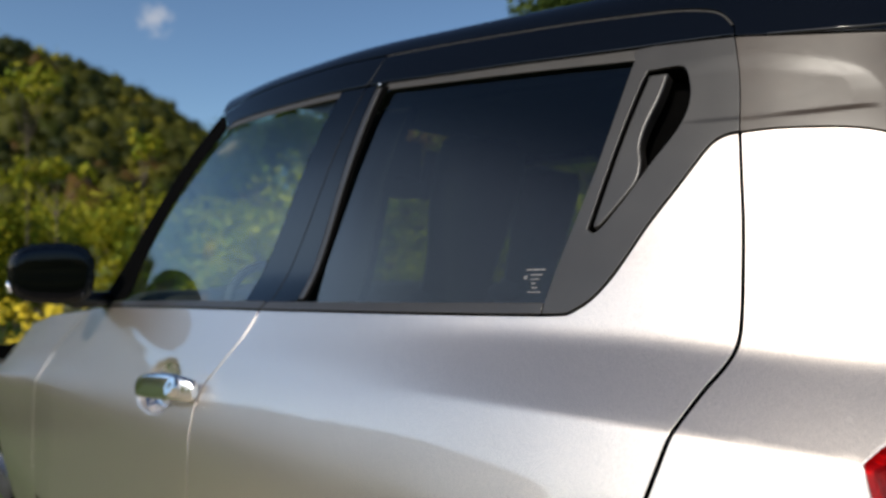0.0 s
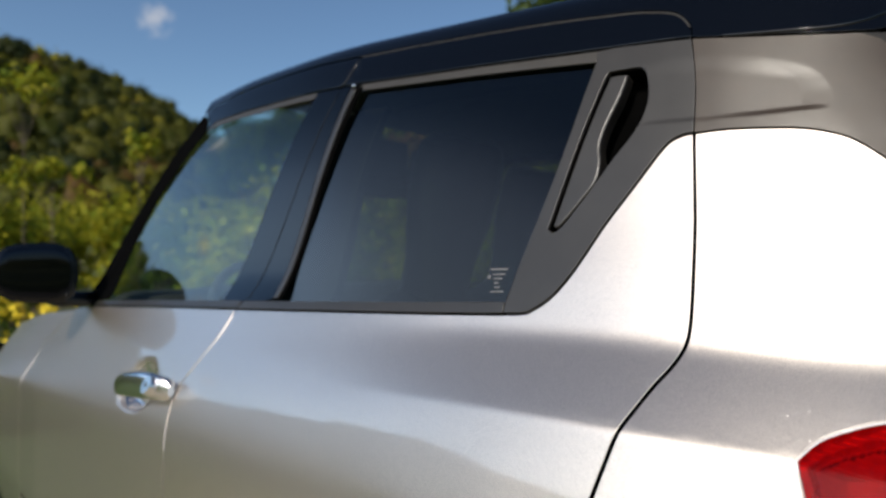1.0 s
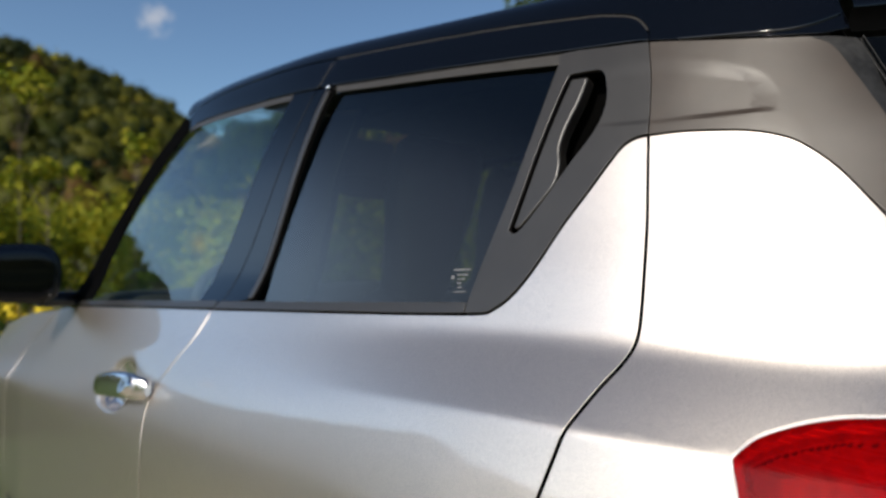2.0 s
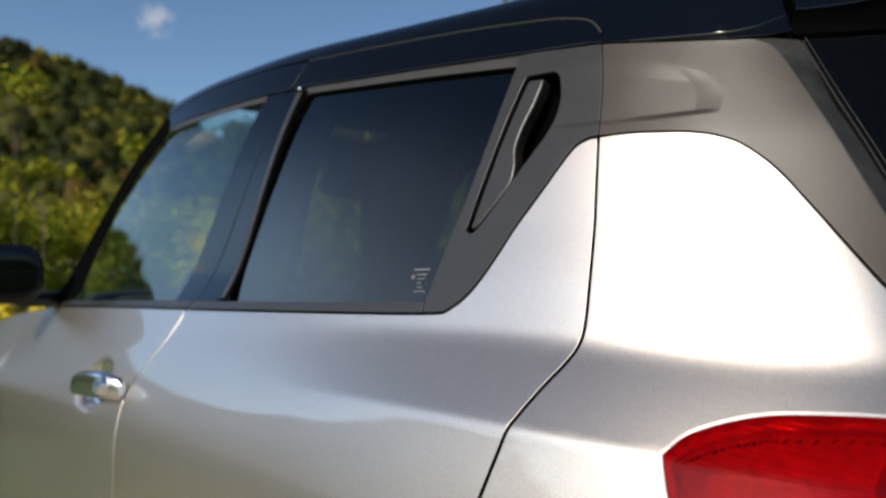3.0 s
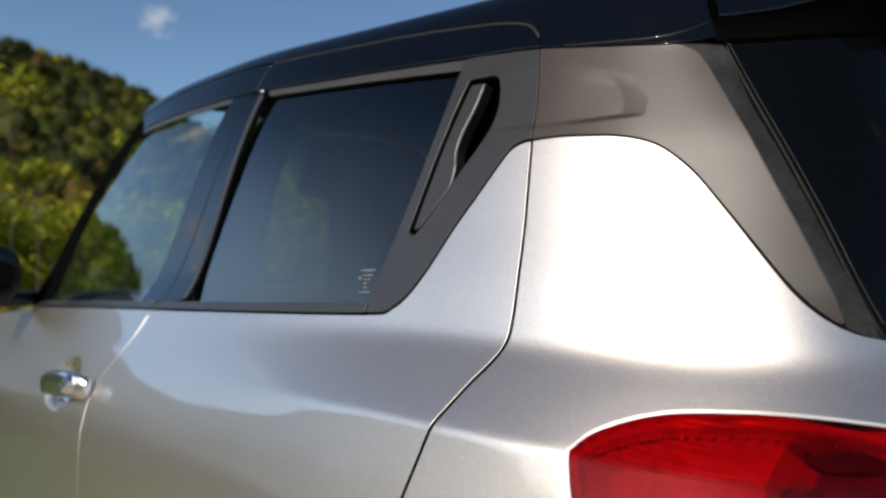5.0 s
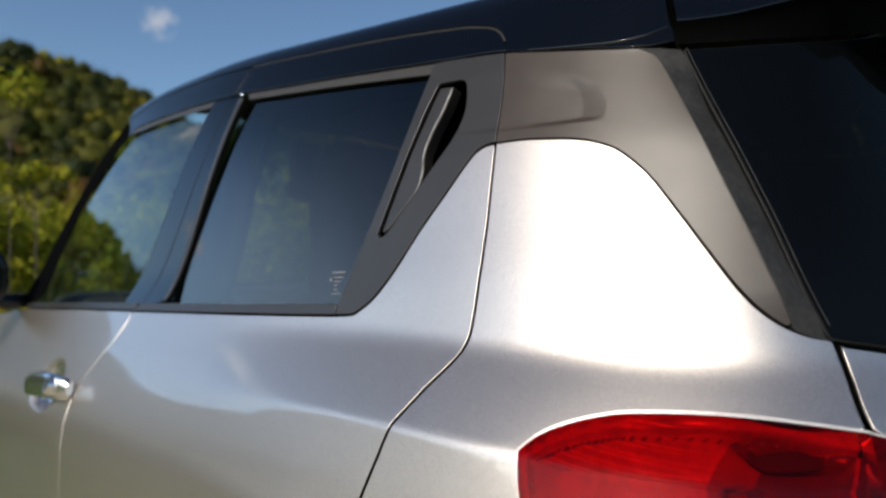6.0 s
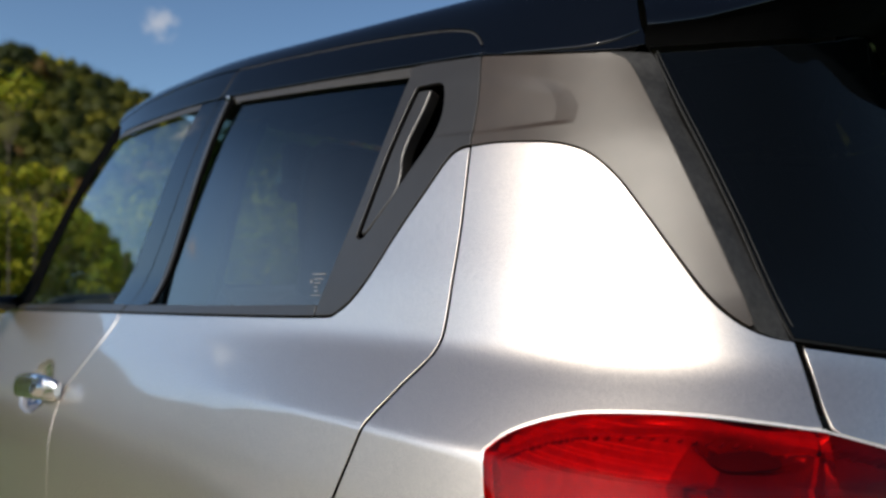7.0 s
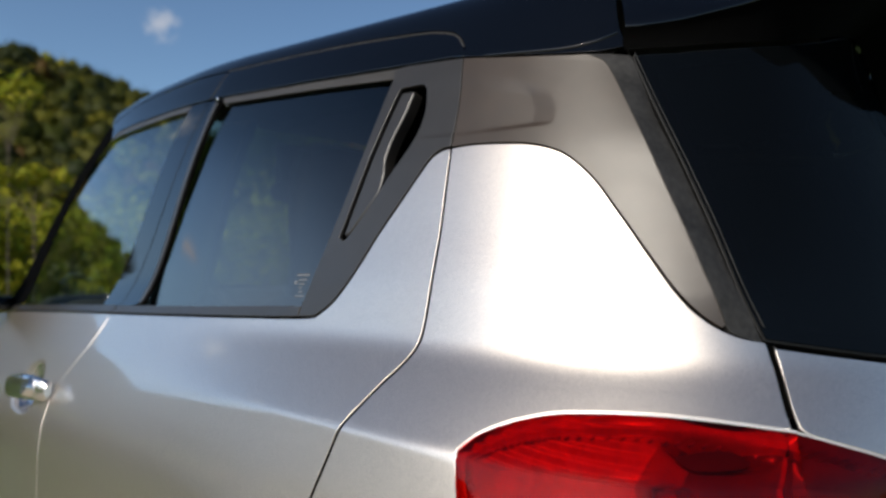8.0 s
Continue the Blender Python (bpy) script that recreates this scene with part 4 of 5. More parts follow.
    neck = np.interp(ss, [0.346, 0.354, 0.375, 0.44, 0.55, 0.71, 0.90, S_REAR], [1.400, 1.418, 1.441, 1.47, 1.49, 1.52, 1.555, 1.60])
    grow = ease(ss, 0.36, 0.80)
    G, R = skin(ss, foot + 0.002), skin(ss, neck)
    tip = G + np.stack([0.003 + 0.032 * grow + 0.11 * ease(ss, 0.55, 1.0), -0.003 * (1 - ease(ss, 0.5, S_REAR)), 0.030 + 0.045 * grow + 0.015 * ease(ss, 0.55, 1.0)], 1)
    for name, rows_, mat in (("roof_spoiler", [R, R * 0.55 + tip * 0.45 + np.array((0, 0, 0.004)), tip * 0.9 + R * 0.1 + np.array((0, 0, 0.002)), tip, tip * 0.93 + G * 0.07], BLACK_GLOSS),
                             ("spoiler_underside", [tip * 0.93 + G * 0.07, tip * 0.8 + G * 0.2 + np.array((-0.003, 0.002, 0)), tip * 0.4 + G * 0.6 + np.array((-0.005, 0.004, 0)), G], SEAL)):
        vs, fs = [], []
        for row in rows_:
            vs += [(q[0], q[1] * -side, q[2]) for q in row]
        for k in range(len(rows_) - 1):
            fs += [[k * 48 + i, k * 48 + i + 1, (k + 1) * 48 + i + 1, (k + 1) * 48 + i][::side] for i in range(47)]
        link_mesh(name, vs, fs, None, mat, gate)
    panel("gate_lamp", LAMP_GATE_TOP + [(0.695, 0.78), (0.64, 0.71), (0.50, 0.668)] + rev(GATE_CUT_LAMP)[1:], RED_LENS, gate, side, gap=0.0005, depth=0.016, inset=-0.002, roll=0.0006, label="red tailgate lamp lens")
    # the same highlight, put in above the gate lamp
    bead("gate_lamp_bead", [(q[0], q[1] + 0.0012) for q in LAMP_GATE_TOP], 0.0010, EDGE_HIGHLIGHT, gate, side, inset=0.0008)
    gate_loop = LAMP_GATE_TOP + [(0.695, 0.78), (0.64, 0.71), (0.50, 0.668)] + rev(GATE_CUT_LAMP)[1:]
    gate_dist = near_line(LAMP_GATE_TOP)
    # the gate's reflector is coloured deep red for its shaded side
    panel("gate_reflector", gate_loop, RED_DEEP_SHADE, gate, side, gap=0.0, depth=0.01, step=(0.01, 0.003), roll=0.0004, dent=lambda s, v: lamp_depth(gate_dist(s, v)))
    panel("rear_bumper", [(0.25, 0.638), (0.31, 0.655), (0.42, 0.652), (0.497, 0.660), (0.53, 0.597), (0.70, 0.497), (S_REAR, 0.477), (S_REAR, 0.19), (0.45, 0.19), (0.36, 0.24)] + arch(AXLE_R, 5, 66)[0:], SILVER, car, side)
    # roof
    roof_edge = [q for q in SEAM if q[0] > -1.39]
    panel("roof", roof_edge + [(-1.40, 1.411), (-1.425, 1.47), (-1.47, 1.60), (-1.51, 1.80), (-1.52, 2.047), (-0.6, 2.047), (S_REAR, 2.047), (S_REAR, 1.60), (0.90, 1.555), (0.71, 1.52), (0.55, 1.49), (0.44, 1.47), (0.375, 1.441), (0.346, 1.413), (0.350, 1.374), (0.359, 1.343), (0.312, 1.3365), (0.254, 1.3375), (0.141, 1.3455)],
          BLACK_GLOSS, car, side, gap=0.001, step=(0.05, 0.02))
    bead("roof_edge_ridge", curve_through([(0.090, 1.353), (0.1775, 1.349), (0.2516, 1.3475), (0.2976, 1.3525), (0.3281, 1.3605), (0.3437, 1.3653)], 6), 0.0055, BLACK_GLOSS, car, side, inset=0.0035, k=20)
    panel("headliner", [(-1.38, 1.40), (-1.45, 2.047), (0.62, 2.047), (0.30, 1.42), (0.0, 1.39), (-0.7, 1.40)], HEADLINER, car, side, inset=0.035, depth=0.0, step=(0.08, 0.05))
    # front
    panel("front_fender", CUT_F[:-6] + [(-2.12, 0.13), (-2.50, 0.13)] + rev(arch(AXLE_F, 10, 150))[::-1] + [(-3.200, 0.55), (-3.260, 0.70), (-3.160, 0.86), (-3.140, 0.955), (-2.6, 0.966), (-2.3, 0.972), (-1.935, 0.978)], SILVER, car, side)
    panel("front_bumper", [(-3.200, 0.545), (-3.260, 0.695), (-3.3, 0.74), (S_NOSE, 0.76), (S_NOSE, 0.19), (-3.0, 0.19), (-2.98, 0.25)] + arch(AXLE_F, 178, 150, 5), SILVER, car, side)
    panel("headlamp", [(-3.262, 0.702), (-3.165, 0.86), (-3.145, 0.95), (-3.15, 0.94), (-3.40, 0.85), (-3.38, 0.755), (-3.3, 0.745)], CLEAR_LENS, car, side, inset=-0.003)
    panel("front_grille", [(-3.40, 0.752), (-3.41, 0.85), (S_NOSE, 0.87), (S_NOSE, 0.767)], PLASTIC, car, side, inset=0.01)
    # near-black strips put in for the shade inside the seams; linings
    for line in (CUT_REAR, CUT_B + [], CUT_F, GATE_CUT, GATE_CUT_LOW[:-3], SEAM, QTRIM_LOW, TRIM_LOW, CUT_B_UP):
        strip("seam_filler", line, 0.03, VOID, car, side, inset=0.032 if line is GATE_CUT else 0.012 if line[0] == GATE_CUT_LOW[0] else 0.0105)
    panel("door_lining", [(-0.33, 0.30), (-1.05, 0.30), (-1.02, 0.97), (-0.22, 0.97)], LINING, rear_door, side, inset=0.07, depth=0.03, step=(0.08, 0.06))
    panel("door_lining", [(-1.10, 0.30), (-2.0, 0.30), (-1.80, 0.96), (-1.03, 0.97)], LINING, front_door, side, inset=0.07, depth=0.03, step=(0.08, 0.06))
    panel("pillar_lining", [(-0.97, 1.0), (-0.712, 1.0), (-0.702, 1.2), (-0.665, 1.35), (-0.80, 1.35)], LINING, car, side, inset=0.07, depth=0.02, step=(0.05, 0.05))
    panel("boot_lining", [(-0.05, 0.66), (0.48, 0.66), (0.46, 0.98), (0.37, 1.18), (0.30, 1.33), (0.02, 1.345), (-0.12, 1.33), (-0.19, 1.02), (-0.1, 0.80)], LINING, quarter, side, inset=0.05, depth=0.01, step=(0.06, 0.05))

# bonnet: spans the two fender edges, with a low crown
def span_panel(name, edge, crown, push, mat, parent, n=24, label="", drop=0.0):
    """A sheet between an edge on the left skin and its mirror image, crowned upwards and pushed forwards at the middle."""
    E = skin(np.array([q[0] for q in edge]), np.array([q[1] for q in edge]))
    E[:, 2] -= drop
    verts, faces = [], []
    for j, e in enumerate(E):
        u = j / (len(E) - 1)
        for k in range(n + 1):
            f = -1 + 2 * k / n
            b = 1 - f * f
            verts.append((e[0] - push(u) * b, e[1] * -f, e[2] + crown(u) * b))
    w = n + 1
    for j in range(len(E) - 1):
        for k in range(n):
            faces.append([j * w + k, j * w + k + 1, (j + 1) * w + k + 1, (j + 1) * w + k])
    ob = link_mesh(name, verts, faces, None, mat, parent, label)
    return ob


span_panel("bonnet", curve_through([(-1.94, 0.974), (-2.3, 0.970), (-2.6, 0.965), (-3.0, 0.955), (-3.4, 0.90), (-3.65, 0.88), (S_NOSE, 0.872)], 6), lambda u: 0.065 * (1 - u) ** 0.7, lambda u: 0.10 * (1 - u), SILVER, car)
span_panel("windscreen", A_OUT, lambda u: 0.01 + 0.05 * u, lambda u: 0.16 - 0.06 * u, TINT_CLEAR, car, label="clear windscreen", drop=0.002)
span_panel("scuttle_panel", curve_through([(-1.92, 0.985), (-1.93, 0.98), (-1.94, 0.974)], 3), lambda u: 0.03, lambda u: 0.155 - 0.055 * u, PLASTIC, car, drop=0.01)

# door mirrors
def egg_bm(c, r, power=2.6, seg=28):
    bm = bmesh.new()
    bmesh.ops.create_uvsphere(bm, u_segments=seg, v_segments=seg // 2, radius=1.0)
    for q in bm.verts:
        d = q.co.normalized()
        k = (abs(d.x) ** power + abs(d.y) ** power + abs(d.z) ** power) ** (-1 / power)
        q.co = Vector((c[0] + d.x * k * r[0], c[1] + d.y * k * r[1], c[2] + d.z * k * r[2]))
    return bm


for side in (-1, 1):
    turn = Matrix.Translation((-1.790, 0.937 * side, 1.002)) @ pose(0, 0, 0, 0, 0, 17 * side).to_3x3().to_4x4()
    bm = egg_bm((0, 0, 0), (0.075, 0.108, 0.088), 3.0)
    for q in bm.verts:
        if q.co.x > 0.0:
            q.co.x = 0.012 + q.co.x * 0.12
        q.co.z *= 1 - 0.10 * (q.co.y * side / 0.108) * (1 if q.co.z < 0 else 0.4)
    bm.transform(turn)
    mirror = solid("door_mirror", bm, BLACK_GLOSS, car, "black door mirror housing")
    bm = egg_bm((0.0235, 0, 0.002), (0.004, 0.094, 0.074), 3.2)
    for q in bm.verts:
        q.co.z *= 1 - 0.10 * (q.co.y * side / 0.108) * (1 if q.co.z < 0 else 0.4)
    bm.transform(turn)
    solid("mirror_glass", bm, MIRROR, mirror, "dark mirror glass")
    bm = egg_bm((-0.012, 0.104 * side, -0.035), (0.035, 0.010, 0.020), 2.4, 16)
    bm.transform(turn)
    solid("indicator_lens", bm, CHROME, mirror, "clear indicator lens")
    bm = box_bm((-1.86, -0.06, 0.885), (-1.77, 0.06, 0.930), 0.014)
    bm.transform(Matrix.Translation((0, 0.835 * side, 0.014)))
    solid("mirror_foot", bm, BLACK_GLOSS, mirror)

# front door handles: a chromed grip across the bowl, with a lock at its rear end
doors = [o for o in car.children if o.name.startswith("front_door")]
for side, door in zip((-1, 1), doors):
    ss = np.linspace(-1.282, -1.028, 17)
    vv = 0.791 + 0.006 * np.cos((ss + 1.155) / 0.14 * 1.4) + 0.012 * (ss + 1.155) / 0.14
    u = (ss + 1.155) / 0.14
    out = 0.030 * (1 - np.abs(u) ** 4) + 0.004
    c = raised(ss, vv, lambda s, v: -out)
    bm = bmesh.new()
    rings = []
    for i, p in enumerate(c):
        rz, rw = 0.031 * (1 - 0.30 * abs(u[i]) ** 3) * (1 - 0.18 * max(0, -u[i])), 0.013
        rings.append([bm.verts.new((p[0], (p[1] - rw * math.copysign(abs(math.sin(a)) ** 0.95, math.sin(a))) * -side, p[2] + rz * math.copysign(abs(math.cos(a)) ** 0.7, math.cos(a)))) for a in np.linspace(0, 2 * math.pi, 17)[:-1]])
    for A, B in zip(rings, rings[1:]):
        for k in range(16):
            bm.faces.new((A[k], A[(k + 1) % 16], B[(k + 1) % 16], B[k]))
    for ring, dx in ((rings[0], -0.010), (rings[-1], 0.010)):
        mid = sum((q.co for q in ring), Vector()) / 16
        cap = [bm.verts.new(mid + (q.co - mid) * 0.55 + Vector((dx, 0, 0))) for q in ring]
        for k in range(16):
            bm.faces.new((ring[k], ring[(k + 1) % 16], cap[(k + 1) % 16], cap[k]))
        bm.faces.new(cap)
    bmesh.ops.recalc_face_normals(bm, faces=bm.faces[:])
    panel("handle_cup", [(-1.212 + 0.088 * math.cos(a), 0.793 + 0.066 * math.sin(a)) for a in np.linspace(0, 2 * math.pi, 33)[:-1]], CHROME, door, side, gap=0, depth=0.0, inset=-0.0008, dent=handle_bowl, step=(0.01, 0.01))
    solid("door_handle", bm, CHROME, door, "chromed door handle")
    p = raised(np.array([-1.066]), np.array([0.802]), lambda s, v: -0.046 + 0 * s)[0]
    tilt = Matrix.Translation((p[0], p[1] * -side, p[2])) @ pose(0, 0, 0, 0, 0, 0 if side < 0 else 180) @ pose(0, 0, 0, -26, 0, 0)
    bm = lathe_bm([(0.0065, -0.004), (0.019, -0.004), (0.022, 0.002), (0.022, 0.016)], 24)
    bm.transform(tilt)
    boss = solid("lock_boss", bm, CHROME, door, "chromed lock surround")
    bm = lathe_bm([(0.0, 0.001), (0.0062, 0.001), (0.0064, 0.014)], 16)
    bm.transform(tilt)
    solid("lock_cylinder", bm, RUBBER, boss)
    bead("rolled_edge", [(q[0] - 0.005, q[1]) for q in CUT_F[1:8]], 0.0028, SILVER, door, side, inset=0.0016, k=10)

# print on the rear door glass: rows of small white bars
rdoors = [o for o in car.children if o.name.startswith("rear_door")]
for side, door in zip((-1, 1), rdoors):
    # tiny chrome dome added for the glint at the trim's corner
    p = raised(np.array([-0.700]), np.array([1.3595]), lambda s, v: -0.002 + 0 * s)[0]
    solid("trim_end_cap", egg_bm((p[0], p[1] * -side, p[2]), (0.0045, 0.003, 0.0045), 2.0, 12), CHROME, door, "tiny chrome dome standing in for a glint on the trim")
for a, b, v, h in ((-0.270, -0.236, 1.0465, 0.0022), (-0.262, -0.240, 1.0395, 0.0020), (-0.272, -0.266, 1.0345, 0.005), (-0.260, -0.244, 1.0335, 0.0020), (-0.258, -0.250, 1.0275, 0.0022),
                   (-0.256, -0.246, 1.0215, 0.0020), (-0.262, -0.238, 1.0155, 0.0016)):
    panel("glass_marking", [(a, v), (b, v), (b, v + h), (a, v + h)], WHITE_PRINT, rdoors[0], -1, inset=0.0084, gap=0, depth=0.0, dent=pane_sink)

# wheels
def wheel(x, side):
    hub = new("wheel")
    hub.parent = car
    hub.matrix_basis = pose(x, side * 0.715, WHEEL_R, 0, 0, 0 if side > 0 else 180)
    prof = [(0.205, -0.085), (0.235, -0.095), (0.275, -0.098), (0.296, -0.088), (0.305, -0.065), (0.305, 0.065), (0.296, 0.088), (0.275, 0.098), (0.235, 0.095), (0.205, 0.085)]
    solid("tyre", lathe_bm(prof, 64, True), TYRE, hub)
    rim = solid("rim", lathe_bm([(0.205, -0.09), (0.212, 0.085), (0.200, 0.080), (0.185, 0.03), (0.180, -0.085)], 64, True), ALLOY, hub)
    for k in range(10):
        bm = box_bm((0.03, 0.035, -0.013), (0.198, 0.062, 0.013), 0.006, 2)
        bm.transform(pose(0, 0, 0, 0, 36 * k + (6 if k % 2 else -6), 0))
        solid("spoke", bm, ALLOY, hub)
    solid("hub_cap", lathe_bm([(0.0, 0.068), (0.045, 0.066), (0.055, 0.058), (0.055, 0.02)], 32), ALLOY, hub)
    solid("brake_disc", lathe_bm([(0.0, 0.0), (0.14, 0.0), (0.14, -0.02), (0.0, -0.02)], 32), LINING, hub)


for x in (AXLE_F, AXLE_R):
    for side in (-1, 1):
        wheel(x, side)
for x in (AXLE_F, AXLE_R):
    for side in (-1, 1):
        bm = lathe_bm([(0.36, -0.14), (0.36, 0.10), (0.345, 0.10)], 40)
        bm.transform(Matrix.Translation((x, side * 0.735, WHEEL_R)) @ Matrix.Diagonal((1, side, 1, 1)))
        solid("wheel_liner", bm, VOID, car)

# floor and cabin
solid("floor_pan", box_bm((-2.9, -0.70, 0.20), (0.50, 0.70, 0.30), 0.03), VOID, car)
solid("dashboard", box_bm((-2.02, -0.70, 0.55), (-1.60, 0.70, 0.93), 0.09, 4), LINING, car)
solid("engine_bulkhead", box_bm((-2.10, -0.68, 0.30), (-2.0, 0.68, 0.84), 0.02), VOID, car)
solid("boot_floor", box_bm((-0.25, -0.62, 0.30), (0.47, 0.62, 0.60), 0.03), LINING, car)


def back_bm(rows, depth):
    """A padded backrest from (height, half width) rows, rounded in plan."""
    bm = bmesh.new()
    rings = []
    for z, w in rows:
        ring = []
        for k in range(20):
            a = 2 * math.pi * k / 20
            c, q = math.cos(a), math.sin(a)
            ring.append(bm.verts.new((depth * math.copysign(abs(c) ** 0.6, c), w * math.copysign(abs(q) ** 0.6, q), z)))
        rings.append(ring)
    for A, B in zip(rings, rings[1:]):
        for k in range(20):
            bm.faces.new((A[k], A[(k + 1) % 20], B[(k + 1) % 20], B[k]))
    bm.faces.new(rings[0])
    bm.faces.new(rings[-1])
    bmesh.ops.recalc_face_normals(bm, faces=bm.faces[:])
    return bm


def seat(x, y, w, name, back_h, lean):
    """A cushion and a backrest; the front seats' headrests are one with the back."""
    base = solid(name, box_bm((x - 0.50, y - w / 2, 0.42), (x, y + w / 2, 0.60), 0.06, 4), CLOTH, car, "charcoal cloth seat")
    h = w / 2
    if name == "front_seat":
        rows = [(0, h), (0.25, h * 1.04), (0.40, h), (0.43, 0.15), (0.46, 0.088), (0.54, 0.092), (0.68, 0.128), (0.78, 0.132), (0.83, 0.12), (0.855, 0.08)]
    else:
        rows = [(0, h), (0.35, h), (back_h - 0.05, h * 0.97), (back_h, h * 0.90)]
    bm = back_bm(rows, 0.065)
    bm.transform(Matrix.Translation((x - 0.02, y, 0.52)) @ pose(0, 0, 0, 0, lean, 0))
    solid("backrest", bm, CLOTH, base)


seat(-0.90, -0.300, 0.50, "front_seat", 0.86, 16)
seat(-1.10, 0.30, 0.56, "front_seat", 0.86, 16)
seat(-0.22, 0.0, 1.24, "rear_seat", 0.50, 22)
bm = bmesh.new()
bmesh.ops.create_circle(bm, segments=8, radius=0.016)
ringv = []
for k in range(40):
    a = 2 * math.pi * k / 40
    ringv.append([bm.verts.new(((0.18 + 0.016 * math.cos(b)) * math.cos(a), (0.18 + 0.016 * math.cos(b)) * math.sin(a), 0.016 * math.sin(b))) for b in np.linspace(0, 2 * math.pi, 9)[:-1]])
for k in range(40):
    A, B = ringv[k], ringv[(k + 1) % 40]
    for i in range(8):
        bm.faces.new((A[i], A[(i + 1) % 8], B[(i + 1) % 8], B[i]))
bm.transform(Matrix.Translation((-1.50, -0.36, 0.86)) @ pose(0, 0, 0, 0, 65, 0))
solid("steering_wheel", bm, LINING, car)
# mirror pod under the headliner, a lowered sun visor beside it
pod = solid("interior_mirror", egg_bm((-1.41, 0.065, 1.303), (0.022, 0.140, 0.042), 3.4, 20), LINING, car, "dark interior mirror")
bm = box_bm((-1.45, -0.04, 1.335), (-1.40, 0.20, 1.48), 0.012)
solid("mirror_stem", bm, LINING, pod)
bm = box_bm((-0.008, -0.215, -0.095), (0.008, 0.215, 0.095), 0.007)
bm.transform(Matrix.Translation((-1.395, 0.40, 1.355)) @ pose(0, 0, 0, 0, 14, 0))
solid("sun_visor", bm, LINING, car, "dark sun visor, lowered")


# ---- the place round the car ----
def ground_material():
    m = material("rough_grass", (0.040, 0.070, 0.010), 0.95, grain=0.6, grain_scale=9)
    n, l = m.node_tree.nodes, m.node_tree.links
    p = n["Principled BSDF"]
    src = p.inputs["Base Color"].links[0].from_socket
    co, no, ra, mx = n.new("ShaderNodeTexCoord"), n.new("ShaderNodeTexNoise"), n.new("ShaderNodeValToRGB"), n.new("ShaderNodeMixRGB")
    no.inputs["Scale"].default_value, no.inputs["Detail"].default_value = 0.22, 5
    ra.color_ramp.elements[0].position, ra.color_ramp.elements[1].position = 0.53, 0.66
    mx.inputs["Color2"].default_value = (0.085, 0.068, 0.030, 1)
    l.new(co.outputs["Object"], no.inputs["Vector"])
    l.new(no.outputs["Fac"], ra.inputs["Fac"])
    l.new(ra.outputs["Color"], mx.inputs["Fac"])
    l.new(src, mx.inputs["Color1"])
    # dry gravel where the car stands, unseen, kept pale to bounce warm light
    gd, gf, gn, ga, gc = n.new("ShaderNodeVectorMath"), n.new("ShaderNodeMapRange"), n.new("ShaderNodeTexNoise"), n.new("ShaderNodeMath"), n.new("ShaderNodeMixRGB")
    gd.operation, ga.operation = "DISTANCE", "MULTIPLY_ADD"
    gd.inputs[1].default_value = (0.6, -2.6, 0.0)
    gn.inputs["Scale"].default_value, gn.inputs["Detail"].default_value = 1.6, 6
    ga.inputs[1].default_value = 2.2
    gf.inputs["From Min"].default_value, gf.inputs["From Max"].default_value = 3.6, 4.3
    gf.inputs["To Min"].default_value, gf.inputs["To Max"].default_value = 1.0, 0.0
    gc.inputs["Color1"].default_value, gc.inputs["Color2"].default_value = (0.24, 0.205, 0.15, 1), (0.33, 0.285, 0.21, 1)
    peb = n.new("ShaderNodeTexVoronoi")
    peb.inputs["Scale"].default_value = 45
    l.new(co.outputs["Object"], peb.inputs["Vector"])
    l.new(peb.outputs["Distance"], gc.inputs["Fac"])
    l.new(co.outputs["Object"], gd.inputs[0])
    l.new(co.outputs["Object"], gn.inputs["Vector"])
    l.new(gn.outputs["Fac"], ga.inputs[0])
    l.new(gd.outputs["Value"], ga.inputs[2])
    l.new(ga.outputs[0], gf.inputs["Value"])
    gmix = n.new("ShaderNodeMixRGB")
    l.new(gf.outputs["Result"], gmix.inputs["Fac"])
    l.new(mx.outputs["Color"], gmix.inputs["Color1"])
    l.new(gc.outputs["Color"], gmix.inputs["Color2"])
    mx = gmix
    # a patchwork of meadows, ploughed strips and pasture farther off
    vo, fr, ln, far, fm = n.new("ShaderNodeTexVoronoi"), n.new("ShaderNodeValToRGB"), n.new("ShaderNodeVectorMath"), n.new("ShaderNodeMapRange"), n.new("ShaderNodeMixRGB")
    vo.inputs["Scale"].default_value = 0.045
    sc_ = n.new("ShaderNodeSeparateColor")
    ln.operation = "LENGTH"
    far.inputs["From Min"].default_value, far.inputs["From Max"].default_value = 9.0, 14.0
    for k, (pos, col) in enumerate(((0.0, (0.07, 0.095, 0.022)), (0.3, (0.15, 0.165, 0.045)), (0.55, (0.20, 0.19, 0.075)), (0.78, (0.09, 0.115, 0.028)), (0.92, (0.24, 0.18, 0.11)))):
        e = fr.color_ramp.elements[k] if k < 2 else fr.color_ramp.elements.new(pos)
        e.position, e.color = pos, (*col, 1)
    fr.color_ramp.interpolation = "CONSTANT"
    gm = n.new("ShaderNodeMixRGB")
    gm.blend_type = "MULTIPLY"
    gm.inputs["Fac"].default_value = 1.0
    l.new(co.outputs["Object"], vo.inputs["Vector"])
    l.new(vo.outputs["Color"], sc_.inputs["Color"])
    l.new(sc_.outputs["Red"], fr.inputs["Fac"])
    l.new(co.outputs["Object"], ln.inputs[0])
    l.new(ln.outputs["Value"], far.inputs["Value"])
    l.new(far.outputs["Result"], fm.inputs["Fac"])
